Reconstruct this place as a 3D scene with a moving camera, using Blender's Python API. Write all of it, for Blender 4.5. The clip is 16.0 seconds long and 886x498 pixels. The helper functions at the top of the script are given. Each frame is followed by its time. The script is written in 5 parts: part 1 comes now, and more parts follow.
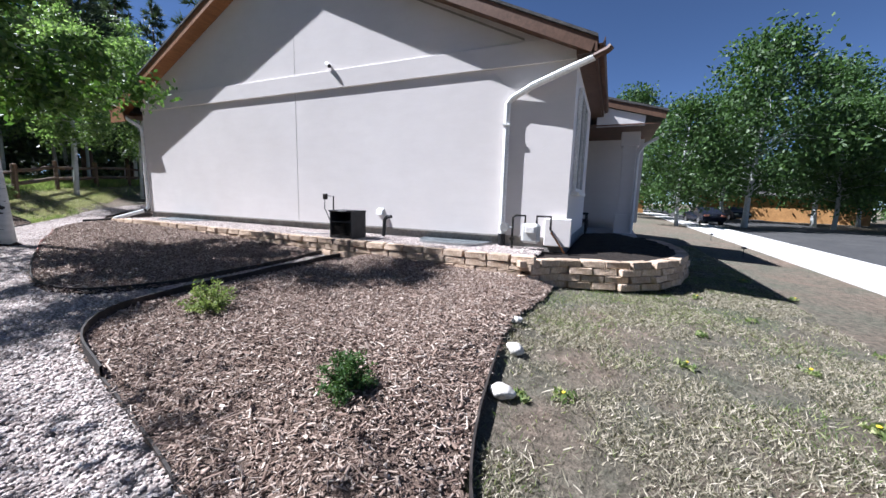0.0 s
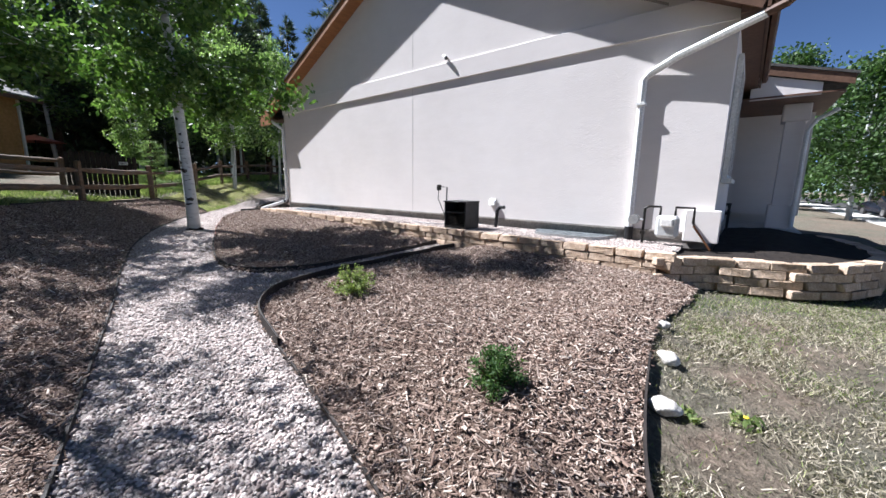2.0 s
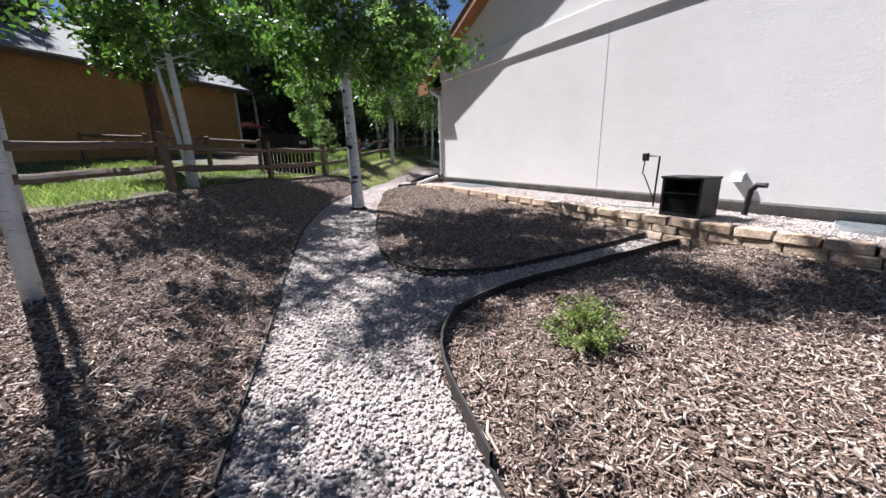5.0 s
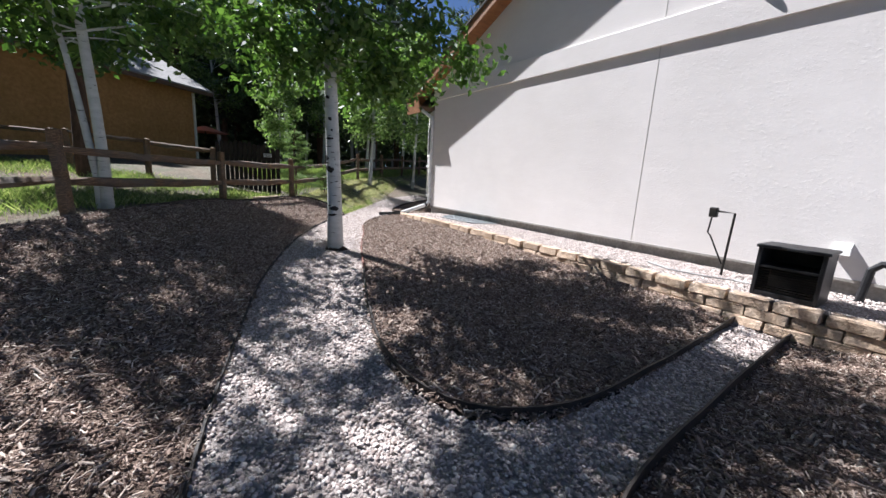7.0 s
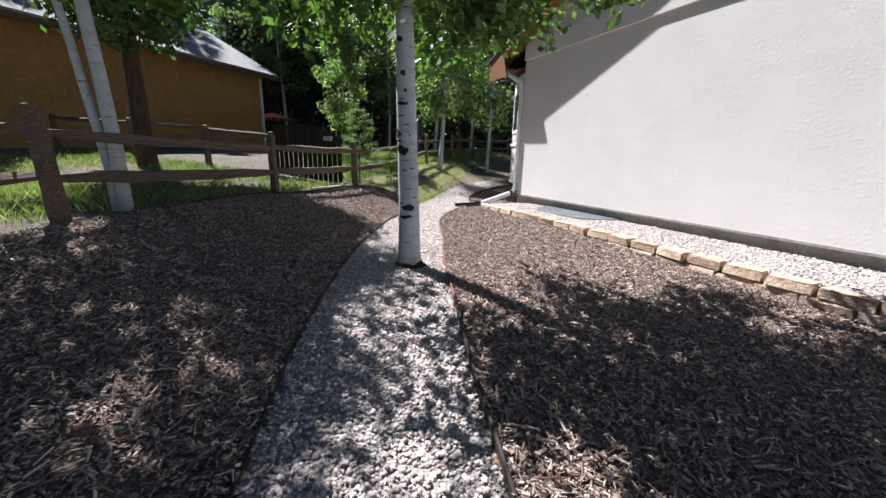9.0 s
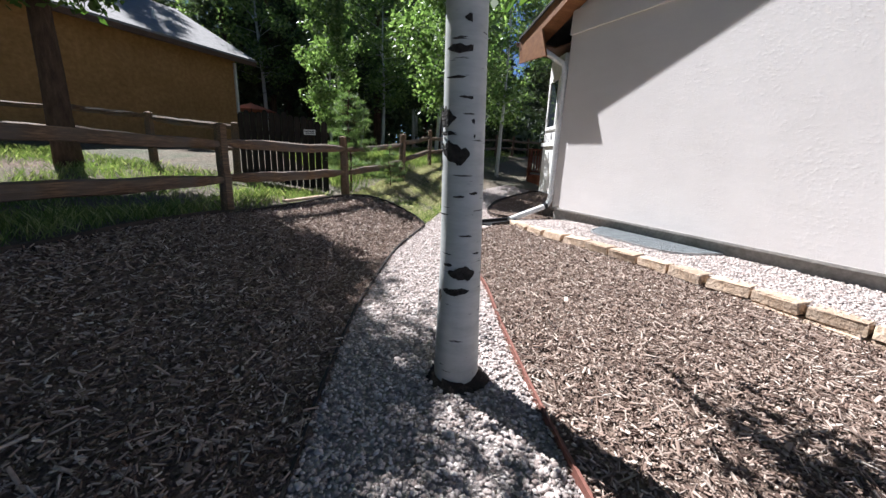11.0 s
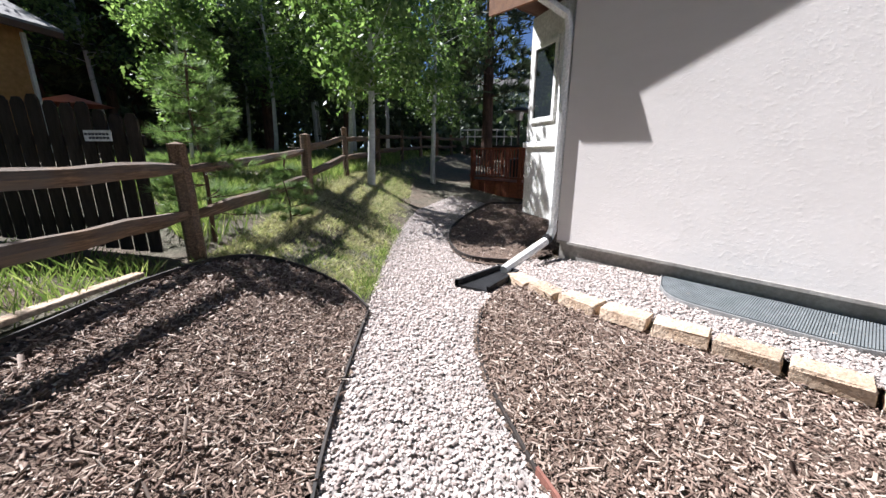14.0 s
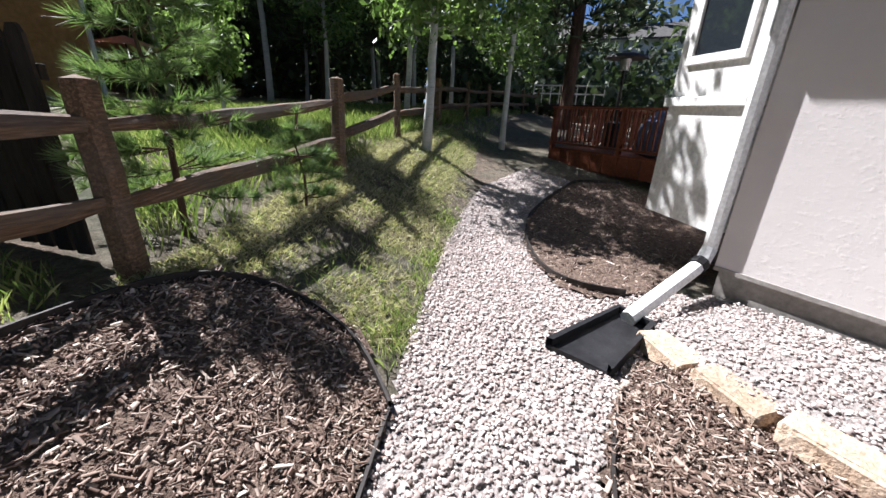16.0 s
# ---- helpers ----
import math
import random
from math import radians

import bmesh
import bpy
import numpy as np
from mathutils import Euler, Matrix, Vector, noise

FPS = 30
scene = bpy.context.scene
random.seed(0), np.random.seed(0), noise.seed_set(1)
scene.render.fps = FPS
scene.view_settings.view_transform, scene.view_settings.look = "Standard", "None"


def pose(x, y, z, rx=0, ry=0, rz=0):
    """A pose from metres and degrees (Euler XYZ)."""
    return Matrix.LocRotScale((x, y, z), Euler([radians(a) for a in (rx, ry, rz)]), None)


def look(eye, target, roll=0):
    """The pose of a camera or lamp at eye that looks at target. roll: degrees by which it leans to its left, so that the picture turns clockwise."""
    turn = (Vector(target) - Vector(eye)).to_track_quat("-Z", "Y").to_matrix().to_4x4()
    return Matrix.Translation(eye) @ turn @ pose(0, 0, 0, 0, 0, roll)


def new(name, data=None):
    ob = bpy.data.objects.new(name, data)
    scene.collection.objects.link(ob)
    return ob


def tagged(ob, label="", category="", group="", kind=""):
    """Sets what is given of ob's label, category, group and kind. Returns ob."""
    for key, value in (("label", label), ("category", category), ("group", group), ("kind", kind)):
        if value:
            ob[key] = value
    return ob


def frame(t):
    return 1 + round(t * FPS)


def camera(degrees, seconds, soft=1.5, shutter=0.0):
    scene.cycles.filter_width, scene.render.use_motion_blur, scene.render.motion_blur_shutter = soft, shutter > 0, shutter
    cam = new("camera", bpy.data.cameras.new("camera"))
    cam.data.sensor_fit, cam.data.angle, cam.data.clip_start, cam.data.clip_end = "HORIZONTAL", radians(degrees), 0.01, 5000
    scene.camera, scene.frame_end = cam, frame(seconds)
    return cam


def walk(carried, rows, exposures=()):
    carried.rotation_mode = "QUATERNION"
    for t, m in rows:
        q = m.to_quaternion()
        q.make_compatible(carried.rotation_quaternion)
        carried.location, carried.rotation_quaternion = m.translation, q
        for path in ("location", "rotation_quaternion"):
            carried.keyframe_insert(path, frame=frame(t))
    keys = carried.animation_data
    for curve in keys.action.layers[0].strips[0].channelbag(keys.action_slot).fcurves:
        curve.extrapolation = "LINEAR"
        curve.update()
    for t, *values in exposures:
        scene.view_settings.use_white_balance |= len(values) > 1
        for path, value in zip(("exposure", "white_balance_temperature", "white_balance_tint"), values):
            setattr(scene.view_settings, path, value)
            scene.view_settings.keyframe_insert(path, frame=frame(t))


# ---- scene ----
cam = camera(100.7, 16.0)
PATH = [
    (0, (-7.431, -14.519, 0.792), (-5.628, -13.703, 0.507), 1.5),
    (0.5, (-7.457, -14.532, 0.778), (-5.722, -13.572, 0.514), 1.5),
    (1, (-7.488, -14.467, 0.765), (-5.829, -13.395, 0.453), 1.1),
    (1.5, (-7.511, -14.278, 0.766), (-5.87, -13.177, 0.458), 0.3),
    (2, (-7.544, -14.126, 0.778), (-6.016, -12.882, 0.433), 0.8),
    (2.5, (-7.433, -13.9, 0.761), (-6.087, -12.465, 0.403), 0.7),
    (3, (-7.315, -13.637, 0.776), (-6.249, -11.984, 0.412), 1.4),
    (3.2, (-7.296, -13.528, 0.765), (-6.29, -11.846, 0.366), 1.0),
    (5.3, (-6.97, -12.087, 0.84), (-6.012, -10.415, 0.304), -1.1),
    (5.5, (-6.941, -11.917, 0.881), (-5.94, -10.284, 0.306), -0.3),
    (6, (-6.798, -11.398, 0.898), (-5.729, -9.758, 0.489), 0.1),
    (6.5, (-6.69, -10.887, 0.943), (-5.722, -9.196, 0.49), 0.5),
    (7, (-6.646, -10.361, 0.997), (-5.52, -8.754, 0.61), 3.2),
    (7.5, (-6.506, -9.894, 0.982), (-5.362, -8.293, 0.625), 2.2),
    (8, (-6.368, -9.392, 0.963), (-5.627, -7.607, 0.449), -1.1),
    (8.2, (-6.304, -9.167, 0.955), (-5.56, -7.378, 0.457), 0.2),
    (10.3, (-5.687, -6.701, 0.964), (-4.786, -4.998, 0.425), 1.0),
    (10.5, (-5.632, -6.463, 0.949), (-4.748, -4.773, 0.346), 1.6),
    (11, (-5.623, -5.912, 1.005), (-4.735, -4.191, 0.509), 2.5),
    (11.5, (-5.616, -5.395, 1.043), (-4.722, -3.667, 0.577), 4.3),
    (11.7, (-5.591, -5.187, 1.059), (-4.763, -3.41, 0.662), 3.2),
    (12, (-5.459, -4.848, 1.058), (-4.684, -3.063, 0.598), 1.6),
    (12.5, (-5.262, -4.284, 1.062), (-4.315, -2.574, 0.64), 1.9),
    (13, (-4.998, -3.723, 1.117), (-3.809, -2.179, 0.666), 1.0),
    (13.5, (-4.666, -3.206, 1.148), (-3.375, -1.778, 0.605), 1.2),
    (14, (-4.466, -2.741, 1.181), (-3.201, -1.276, 0.679), 0.3),
    (14.5, (-4.227, -2.328, 1.194), (-2.906, -0.92, 0.67), 0.9),
    (15, (-3.936, -1.963, 1.154), (-2.777, -0.416, 0.64), 0.6),
    (15.5, (-3.694, -1.637, 1.154), (-2.631, -0.062, 0.531), 1.7),
    (16, (-3.473, -1.216, 1.17), (-2.478, 0.369, 0.463), 2.2),
]
walk(cam, [(t, look(eye, target, roll)) for t, eye, target, roll in PATH], [(0, 1.38, 5750, 13), (3.2, 1.48, 6000, 12), (12.8, 1.47, 6060, 12), (16, 1.44, 6100, 14)])

# ---- sky and sun ----
SUN = Vector((-0.8, 2.4, 3.1)).normalized()
world = bpy.data.worlds.new("sky")
scene.world = world
world.use_nodes = True
wt = world.node_tree
sky = wt.nodes.new("ShaderNodeTexSky")
sky.sky_type = "NISHITA"
sky.sun_disc = False
sky.sun_elevation = math.asin(SUN.z)
sky.sun_rotation = math.atan2(SUN.x, SUN.y)
sky.altitude = 2000
sky.dust_density = 0.0
sky.air_density = 0.55
sky.ozone_density = 3.0
wt.links.new(sky.outputs[0], wt.nodes["Background"].inputs[0])
wt.nodes["Background"].inputs[1].default_value = 0.05
sun = new("sun", bpy.data.lights.new("sun", "SUN"))
sun.data.energy = 5.0
sun.data.angle = radians(0.53)
sun.data.color = (1.0, 0.975, 0.95)
sun.matrix_world = look(SUN * 60, (0, 0, 0))

# ---- materials ----
def mat(name, build, rough=0.8, metal=0.0, spec=0.3):
    m = bpy.data.materials.new(name)
    m.use_nodes = True
    t = m.node_tree
    b = t.nodes["Principled BSDF"]
    b.inputs["Roughness"].default_value = rough
    b.inputs["Metallic"].default_value = metal
    b.inputs["Specular IOR Level"].default_value = spec
    build(t, b)
    return m


def noise_tex(t, scale, detail=6, rough=0.6, stretch=None, kind="Object"):
    co = t.nodes.new("ShaderNodeTexCoord")
    n = t.nodes.new("ShaderNodeTexNoise")
    n.inputs["Scale"].default_value = scale
    n.inputs["Detail"].default_value = detail
    n.inputs["Roughness"].default_value = rough
    if stretch:
        mp = t.nodes.new("ShaderNodeMapping")
        mp.inputs["Scale"].default_value = stretch
        t.links.new(co.outputs[kind], mp.inputs["Vector"])
        t.links.new(mp.outputs[0], n.inputs["Vector"])
    else:
        t.links.new(co.outputs[kind], n.inputs["Vector"])
    return n.outputs["Fac"]


def ramp(t, fac, stops):
    r = t.nodes.new("ShaderNodeValToRGB")
    e = r.color_ramp.elements
    while len(e) < len(stops):
        e.new(0.5)
    for el, (p, c) in zip(e, stops):
        el.position = p
        el.color = (*c, 1)
    t.links.new(fac, r.inputs["Fac"])
    return r.outputs["Color"]


def blend(t, fac, a, b, how="MIX"):
    n = t.nodes.new("ShaderNodeMix")
    n.data_type = "RGBA"
    n.blend_type = how
    for sock, v in ((n.inputs[0], fac), (n.inputs[6], a), (n.inputs[7], b)):
        if isinstance(v, (int, float)):
            sock.default_value = v
        elif isinstance(v, tuple):
            sock.default_value = (*v, 1)
        else:
            t.links.new(v, sock)
    return n.outputs[2]


def bump(t, b, height, strength=0.3, dist=0.02):
    n = t.nodes.new("ShaderNodeBump")
    n.inputs["Strength"].default_value = strength
    n.inputs["Distance"].default_value = dist
    t.links.new(height, n.inputs["Height"])
    t.links.new(n.outputs[0], b.inputs["Normal"])


def two_tone(lo, hi, scale, bump_scale=0, strength=0.3, dist=0.01, stretch=None, fine=None, rnd=0.0, island=0.0):
    """A surface that varies at two scales between two colours, with relief."""
    def build(t, b):
        c = ramp(t, noise_tex(t, scale, 6, 0.65, stretch), [(0.3, lo), (0.7, hi)])
        f = noise_tex(t, fine or scale * 9, 4, 0.6, stretch)
        c = blend(t, 0.55, c, ramp(t, f, [(0.3, (0.55, 0.55, 0.55)), (0.7, (1.25, 1.25, 1.25))]), "MULTIPLY")
        if rnd:
            o = t.nodes.new("ShaderNodeObjectInfo")
            c = blend(t, 1.0, c, ramp(t, o.outputs["Random"], [(0, (1 - rnd,) * 3), (1, (1 + rnd * 0.5,) * 3)]), "MULTIPLY")
        if island:
            g = t.nodes.new("ShaderNodeNewGeometry")
            c = blend(t, 1.0, c, ramp(t, g.outputs["Random Per Island"], [(0, (1 - island,) * 3), (1, (1 + island * 0.6,) * 3)]), "MULTIPLY")
        t.links.new(c, b.inputs["Base Color"])
        if bump_scale:
            bump(t, b, noise_tex(t, bump_scale, 5, 0.6, stretch), strength, dist)
    return build


def island_ramp(stops, scale=60):
    def build(t, b):
        g = t.nodes.new("ShaderNodeNewGeometry")
        c = ramp(t, g.outputs["Random Per Island"], stops)
        c = blend(t, 0.5, c, ramp(t, noise_tex(t, scale, 4), [(0.3, (0.6, 0.6, 0.6)), (0.7, (1.2, 1.2, 1.2))]), "MULTIPLY")
        t.links.new(c, b.inputs["Base Color"])
    return build


def leafy(stops, trans):
    def build(t, b):
        g = t.nodes.new("ShaderNodeNewGeometry")
        c = ramp(t, g.outputs["Random Per Island"], stops)
        t.links.new(c, b.inputs["Base Color"])
        out = t.nodes["Material Output"]
        tr = t.nodes.new("ShaderNodeBsdfTranslucent")
        t.links.new(blend(t, 1.0, c, (1.2, 1.4, 0.72), "MULTIPLY"), tr.inputs["Color"])
        mx = t.nodes.new("ShaderNodeMixShader")
        mx.inputs[0].default_value = trans
        t.links.new(b.outputs[0], mx.inputs[1])
        t.links.new(tr.outputs[0], mx.inputs[2])
        t.links.new(mx.outputs[0], out.inputs["Surface"])
    return build


def stucco_build(t, b):
    c = ramp(t, noise_tex(t, 0.35, 5), [(0.3, (0.66, 0.62, 0.595)), (0.7, (0.74, 0.70, 0.675))])
    c = blend(t, 0.35, c, ramp(t, noise_tex(t, 2.6, 5, 0.7, (0.6, 0.6, 2.2)), [(0.3, (0.9, 0.89, 0.88)), (0.65, (1.02, 1.02, 1.02))]), "MULTIPLY")
    t.links.new(c, b.inputs["Base Color"])
    f = noise_tex(t, 21, 7, 0.68, (1, 1, 1.1))
    patch = ramp(t, noise_tex(t, 1.6, 3), [(0.42, (0.25, 0.25, 0.25)), (0.62, (1, 1, 1))])
    f = blend(t, 1.0, ramp(t, f, [(0.5, (0, 0, 0)), (0.66, (1, 1, 1))]), patch, "MULTIPLY")
    bump(t, b, f, 0.22, 0.008)


def aspen_build(t, b):
    c = ramp(t, noise_tex(t, 3, 6, 0.7, (1, 1, 3.5)), [(0.3, (0.37, 0.385, 0.37)), (0.62, (0.50, 0.515, 0.50))])
    dark = noise_tex(t, 9, 3, 0.55, (0.7, 0.7, 5.5))
    c = blend(t, ramp(t, dark, [(0.66, (0, 0, 0)), (0.70, (1, 1, 1))]), c, (0.05, 0.045, 0.04))
    t.links.new(c, b.inputs["Base Color"])
    bump(t, b, noise_tex(t, 22, 5, 0.6, (1, 1, 2)), 0.16, 0.005)


def weathered_build(t, b):
    c = ramp(t, noise_tex(t, 7, 7, 0.7, (9, 0.8, 9)), [(0.28, (0.035, 0.022, 0.015)), (0.5, (0.13, 0.082, 0.05)), (0.75, (0.36, 0.235, 0.14))])
    c = blend(t, ramp(t, noise_tex(t, 1.3, 3), [(0.42, (0, 0, 0)), (0.62, (1, 1, 1))]), c, (0.115, 0.097, 0.082))
    t.links.new(c, b.inputs["Base Color"])
    bump(t, b, noise_tex(t, 9, 6, 0.7, (8, 0.6, 8)), 0.6, 0.012)


def lawn_build(t, b):
    c = ramp(t, noise_tex(t, 0.5, 7, 0.68), [(0.32, (0.25, 0.18, 0.14)), (0.45, (0.19, 0.155, 0.12)), (0.58, (0.16, 0.15, 0.115)), (0.72, (0.10, 0.115, 0.07))])
    c = blend(t, 0.8, c, ramp(t, noise_tex(t, 11, 6, 0.75), [(0.32, (0.35, 0.36, 0.34)), (0.5, (0.9, 0.9, 0.9)), (0.68, (1.5, 1.5, 1.5))]), "MULTIPLY")
    c = blend(t, 0.6, c, ramp(t, noise_tex(t, 55, 4, 0.7), [(0.32, (0.4, 0.42, 0.4)), (0.68, (1.45, 1.45, 1.45))]), "MULTIPLY")
    t.links.new(c, b.inputs["Base Color"])
    bump(t, b, noise_tex(t, 22, 7, 0.75), 1.0, 0.05)


M = dict(
    stucco=mat("stucco", stucco_build, 0.92, spec=0.15),
    trim=mat("white_trim", two_tone((0.66, 0.65, 0.62), (0.78, 0.77, 0.74), 3, 40, 0.1), 0.6),
    pipe=mat("white_pipe", two_tone((0.68, 0.68, 0.66), (0.8, 0.8, 0.78), 4), 0.42),
    concrete=mat("concrete", two_tone((0.24, 0.22, 0.20), (0.38, 0.36, 0.33), 2.5, 50, 0.3), 0.9),
    pale_concrete=mat("pale_concrete", two_tone((0.46, 0.45, 0.42), (0.58, 0.56, 0.53), 1.2, 60, 0.2), 0.9),
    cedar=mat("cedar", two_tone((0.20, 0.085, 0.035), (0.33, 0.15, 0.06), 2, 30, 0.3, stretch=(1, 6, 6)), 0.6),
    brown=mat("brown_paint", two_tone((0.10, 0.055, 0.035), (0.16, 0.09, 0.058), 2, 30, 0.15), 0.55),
    shingle=mat("shingle", two_tone((0.05, 0.048, 0.047), (0.12, 0.115, 0.11), 5, 60, 0.6), 0.95),
    pale_shingle=mat("pale_shingle", two_tone((0.19, 0.185, 0.18), (0.31, 0.30, 0.29), 5, 60, 0.6), 0.95),
    tan=mat("tan_stucco", two_tone((0.34, 0.185, 0.075), (0.45, 0.25, 0.105), 0.8, 30, 0.3), 0.95, spec=0.1),
    block=mat("retaining_block", two_tone((0.44, 0.31, 0.21), (0.66, 0.53, 0.41), 5, 26, 0.9, 0.03, rnd=0.28), 0.95, spec=0.1),
    gravel_bed=mat("gravel_bed", two_tone((0.20, 0.17, 0.155), (0.44, 0.40, 0.375), 28, 40, 0.9, 0.03), 0.95),
    stones=mat("gravel_stone", island_ramp([(0, (0.24, 0.19, 0.17)), (0.35, (0.43, 0.36, 0.325)), (0.7, (0.56, 0.485, 0.445)), (1, (0.70, 0.635, 0.59))]), 0.85),
    mulch_bed=mat("mulch_bed", two_tone((0.062, 0.041, 0.031), (0.27, 0.195, 0.15), 22, 34, 1.0, 0.05, fine=90), 0.95),
    chips=mat("mulch_chip", island_ramp([(0, (0.075, 0.045, 0.034)), (0.25, (0.20, 0.135, 0.104)), (0.55, (0.31, 0.228, 0.182)), (0.8, (0.41, 0.325, 0.27)), (0.96, (0.52, 0.43, 0.355)), (1, (0.72, 0.64, 0.55))]), 0.85),
    soil=mat("lawn_soil", lawn_build, 0.97, spec=0.1),
    edging=mat("edging", two_tone((0.014, 0.012, 0.011), (0.05, 0.04, 0.035), 5, 30, 0.2), 0.65),
    red_edging=mat("red_edging", two_tone((0.14, 0.055, 0.04), (0.23, 0.10, 0.075), 5, 30, 0.2), 0.7),
    bark=mat("aspen_bark", aspen_build, 0.8),
    scar=mat("bark_scar", two_tone((0.010, 0.009, 0.008), (0.055, 0.048, 0.042), 30, 60, 1.0, 0.02), 0.95),
    dark_bark=mat("pine_bark", two_tone((0.045, 0.028, 0.02), (0.14, 0.085, 0.06), 9, 14, 1.0, 0.04, stretch=(1, 1, 0.25)), 0.95),
    leaf=mat("aspen_leaf", leafy([(0, (0.028, 0.056, 0.018)), (0.5, (0.052, 0.10, 0.03)), (1, (0.095, 0.16, 0.05))], 0.3), 0.5),
    leaf_near=mat("near_leaf", leafy([(0, (0.036, 0.074, 0.018)), (0.5, (0.075, 0.135, 0.034)), (1, (0.15, 0.225, 0.062))], 0.38), 0.5),
    # lighter leaf copy for the grove, with sun from behind put into its colour
    leaf_backlit=mat("backlit_leaf", leafy([(0, (0.07, 0.115, 0.042)), (0.5, (0.145, 0.21, 0.085)), (1, (0.28, 0.35, 0.17))], 0.52), 0.42),
    needle=mat("pine_needle", leafy([(0, (0.022, 0.033, 0.020)), (0.5, (0.056, 0.078, 0.045)), (1, (0.13, 0.16, 0.095))], 0.2), 0.6),
    needle_light=mat("sapling_needle", leafy([(0, (0.09, 0.15, 0.065)), (0.5, (0.17, 0.24, 0.105)), (1, (0.29, 0.36, 0.18))], 0.35), 0.55),
    shrub=mat("shrub_leaf", leafy([(0, (0.03, 0.07, 0.02)), (0.6, (0.07, 0.13, 0.04)), (1, (0.13, 0.20, 0.07))], 0.3), 0.55),
    shrub_pale=mat("pale_shrub_leaf", leafy([(0, (0.10, 0.14, 0.04)), (0.6, (0.20, 0.25, 0.08)), (1, (0.34, 0.36, 0.15))], 0.35), 0.6),
    grass=mat("grass_blade", leafy([(0, (0.085, 0.13, 0.04)), (0.5, (0.18, 0.235, 0.085)), (0.8, (0.31, 0.34, 0.15)), (1, (0.48, 0.46, 0.27))], 0.4), 0.6),
    straw=mat("dry_grass", leafy([(0, (0.08, 0.08, 0.055)), (0.35, (0.20, 0.18, 0.13)), (0.7, (0.37, 0.325, 0.245)), (1, (0.56, 0.50, 0.41))], 0.2), 0.8),
    pale_straw=mat("pale_straw", leafy([(0, (0.24, 0.22, 0.14)), (0.5, (0.46, 0.41, 0.29)), (1, (0.66, 0.60, 0.45))], 0.3), 0.8),
    wood=mat("weathered_wood", weathered_build, 0.85),
    grey_wood=mat("dark_picket_wood", two_tone((0.016, 0.012, 0.010), (0.055, 0.042, 0.034), 4, 20, 0.5, stretch=(5, 5, 0.7), rnd=0.3), 0.9),
    red_wood=mat("red_deck_wood", two_tone((0.13, 0.036, 0.018), (0.24, 0.075, 0.036), 3, 20, 0.3, stretch=(0.6, 5, 5), rnd=0.25), 0.55),
    black=mat("black_plastic", two_tone((0.010, 0.010, 0.011), (0.03, 0.03, 0.032), 6, 50, 0.15), 0.45),
    iron=mat("black_iron", two_tone((0.012, 0.012, 0.012), (0.04, 0.035, 0.03), 12), 0.5, 0.4),
    grey_metal=mat("grey_metal", two_tone((0.30, 0.31, 0.31), (0.44, 0.45, 0.45), 8), 0.45, 0.6),
    meter_paint=mat("meter_paint", two_tone((0.42, 0.43, 0.43), (0.55, 0.56, 0.55), 9), 0.5, 0.1),
    mesh_steel=mat("galvanised_grille", two_tone((0.13, 0.145, 0.15), (0.22, 0.24, 0.245), 7), 0.6, 0.2),
    asphalt=mat("asphalt", two_tone((0.045, 0.045, 0.046), (0.075, 0.074, 0.072), 0.6, 80, 0.3), 0.9),
    rock=mat("white_rock", two_tone((0.50, 0.46, 0.41), (0.72, 0.69, 0.64), 7, 18, 0.8, 0.02), 0.9),
    dark_soil=mat("dark_compost", two_tone((0.010, 0.008, 0.007), (0.035, 0.026, 0.02), 12, 30, 1.0, 0.03), 0.95),
    carpaint=mat("dark_blue_paint", two_tone((0.015, 0.018, 0.03), (0.022, 0.026, 0.04), 1), 0.18, 0.3, 0.6),
    tyre=mat("tyre_rubber", two_tone((0.015, 0.015, 0.015), (0.03, 0.03, 0.03), 9), 0.85),
    rim=mat("alloy_rim", two_tone((0.4, 0.4, 0.41), (0.55, 0.55, 0.56), 5), 0.3, 0.9),
    tarp=mat("blue_tarp", two_tone((0.05, 0.06, 0.13), (0.22, 0.24, 0.36), 4, 8, 0.6, 0.03, stretch=(3, 3, 0.5)), 0.5),
    sign=mat("sign_white", two_tone((0.68, 0.68, 0.70), (0.8, 0.8, 0.82), 4), 0.5),
    ink=mat("dark_ink", two_tone((0.03, 0.03, 0.05), (0.05, 0.05, 0.07), 4), 0.6),
    red_roof=mat("red_cover", two_tone((0.5, 0.19, 0.13), (0.62, 0.27, 0.19), 2), 0.7),
    flower=mat("dandelion", two_tone((0.75, 0.5, 0.02), (0.85, 0.62, 0.04), 20), 0.6),
    hose=mat("grey_hose", two_tone((0.25, 0.24, 0.23), (0.35, 0.34, 0.33), 9), 0.5),
)


def glass_build(t, b):
    b.inputs["Base Color"].default_value = (0.02, 0.025, 0.03, 1)


M["glass"] = mat("window_glass", glass_build, 0.04, 0.0, 0.8)


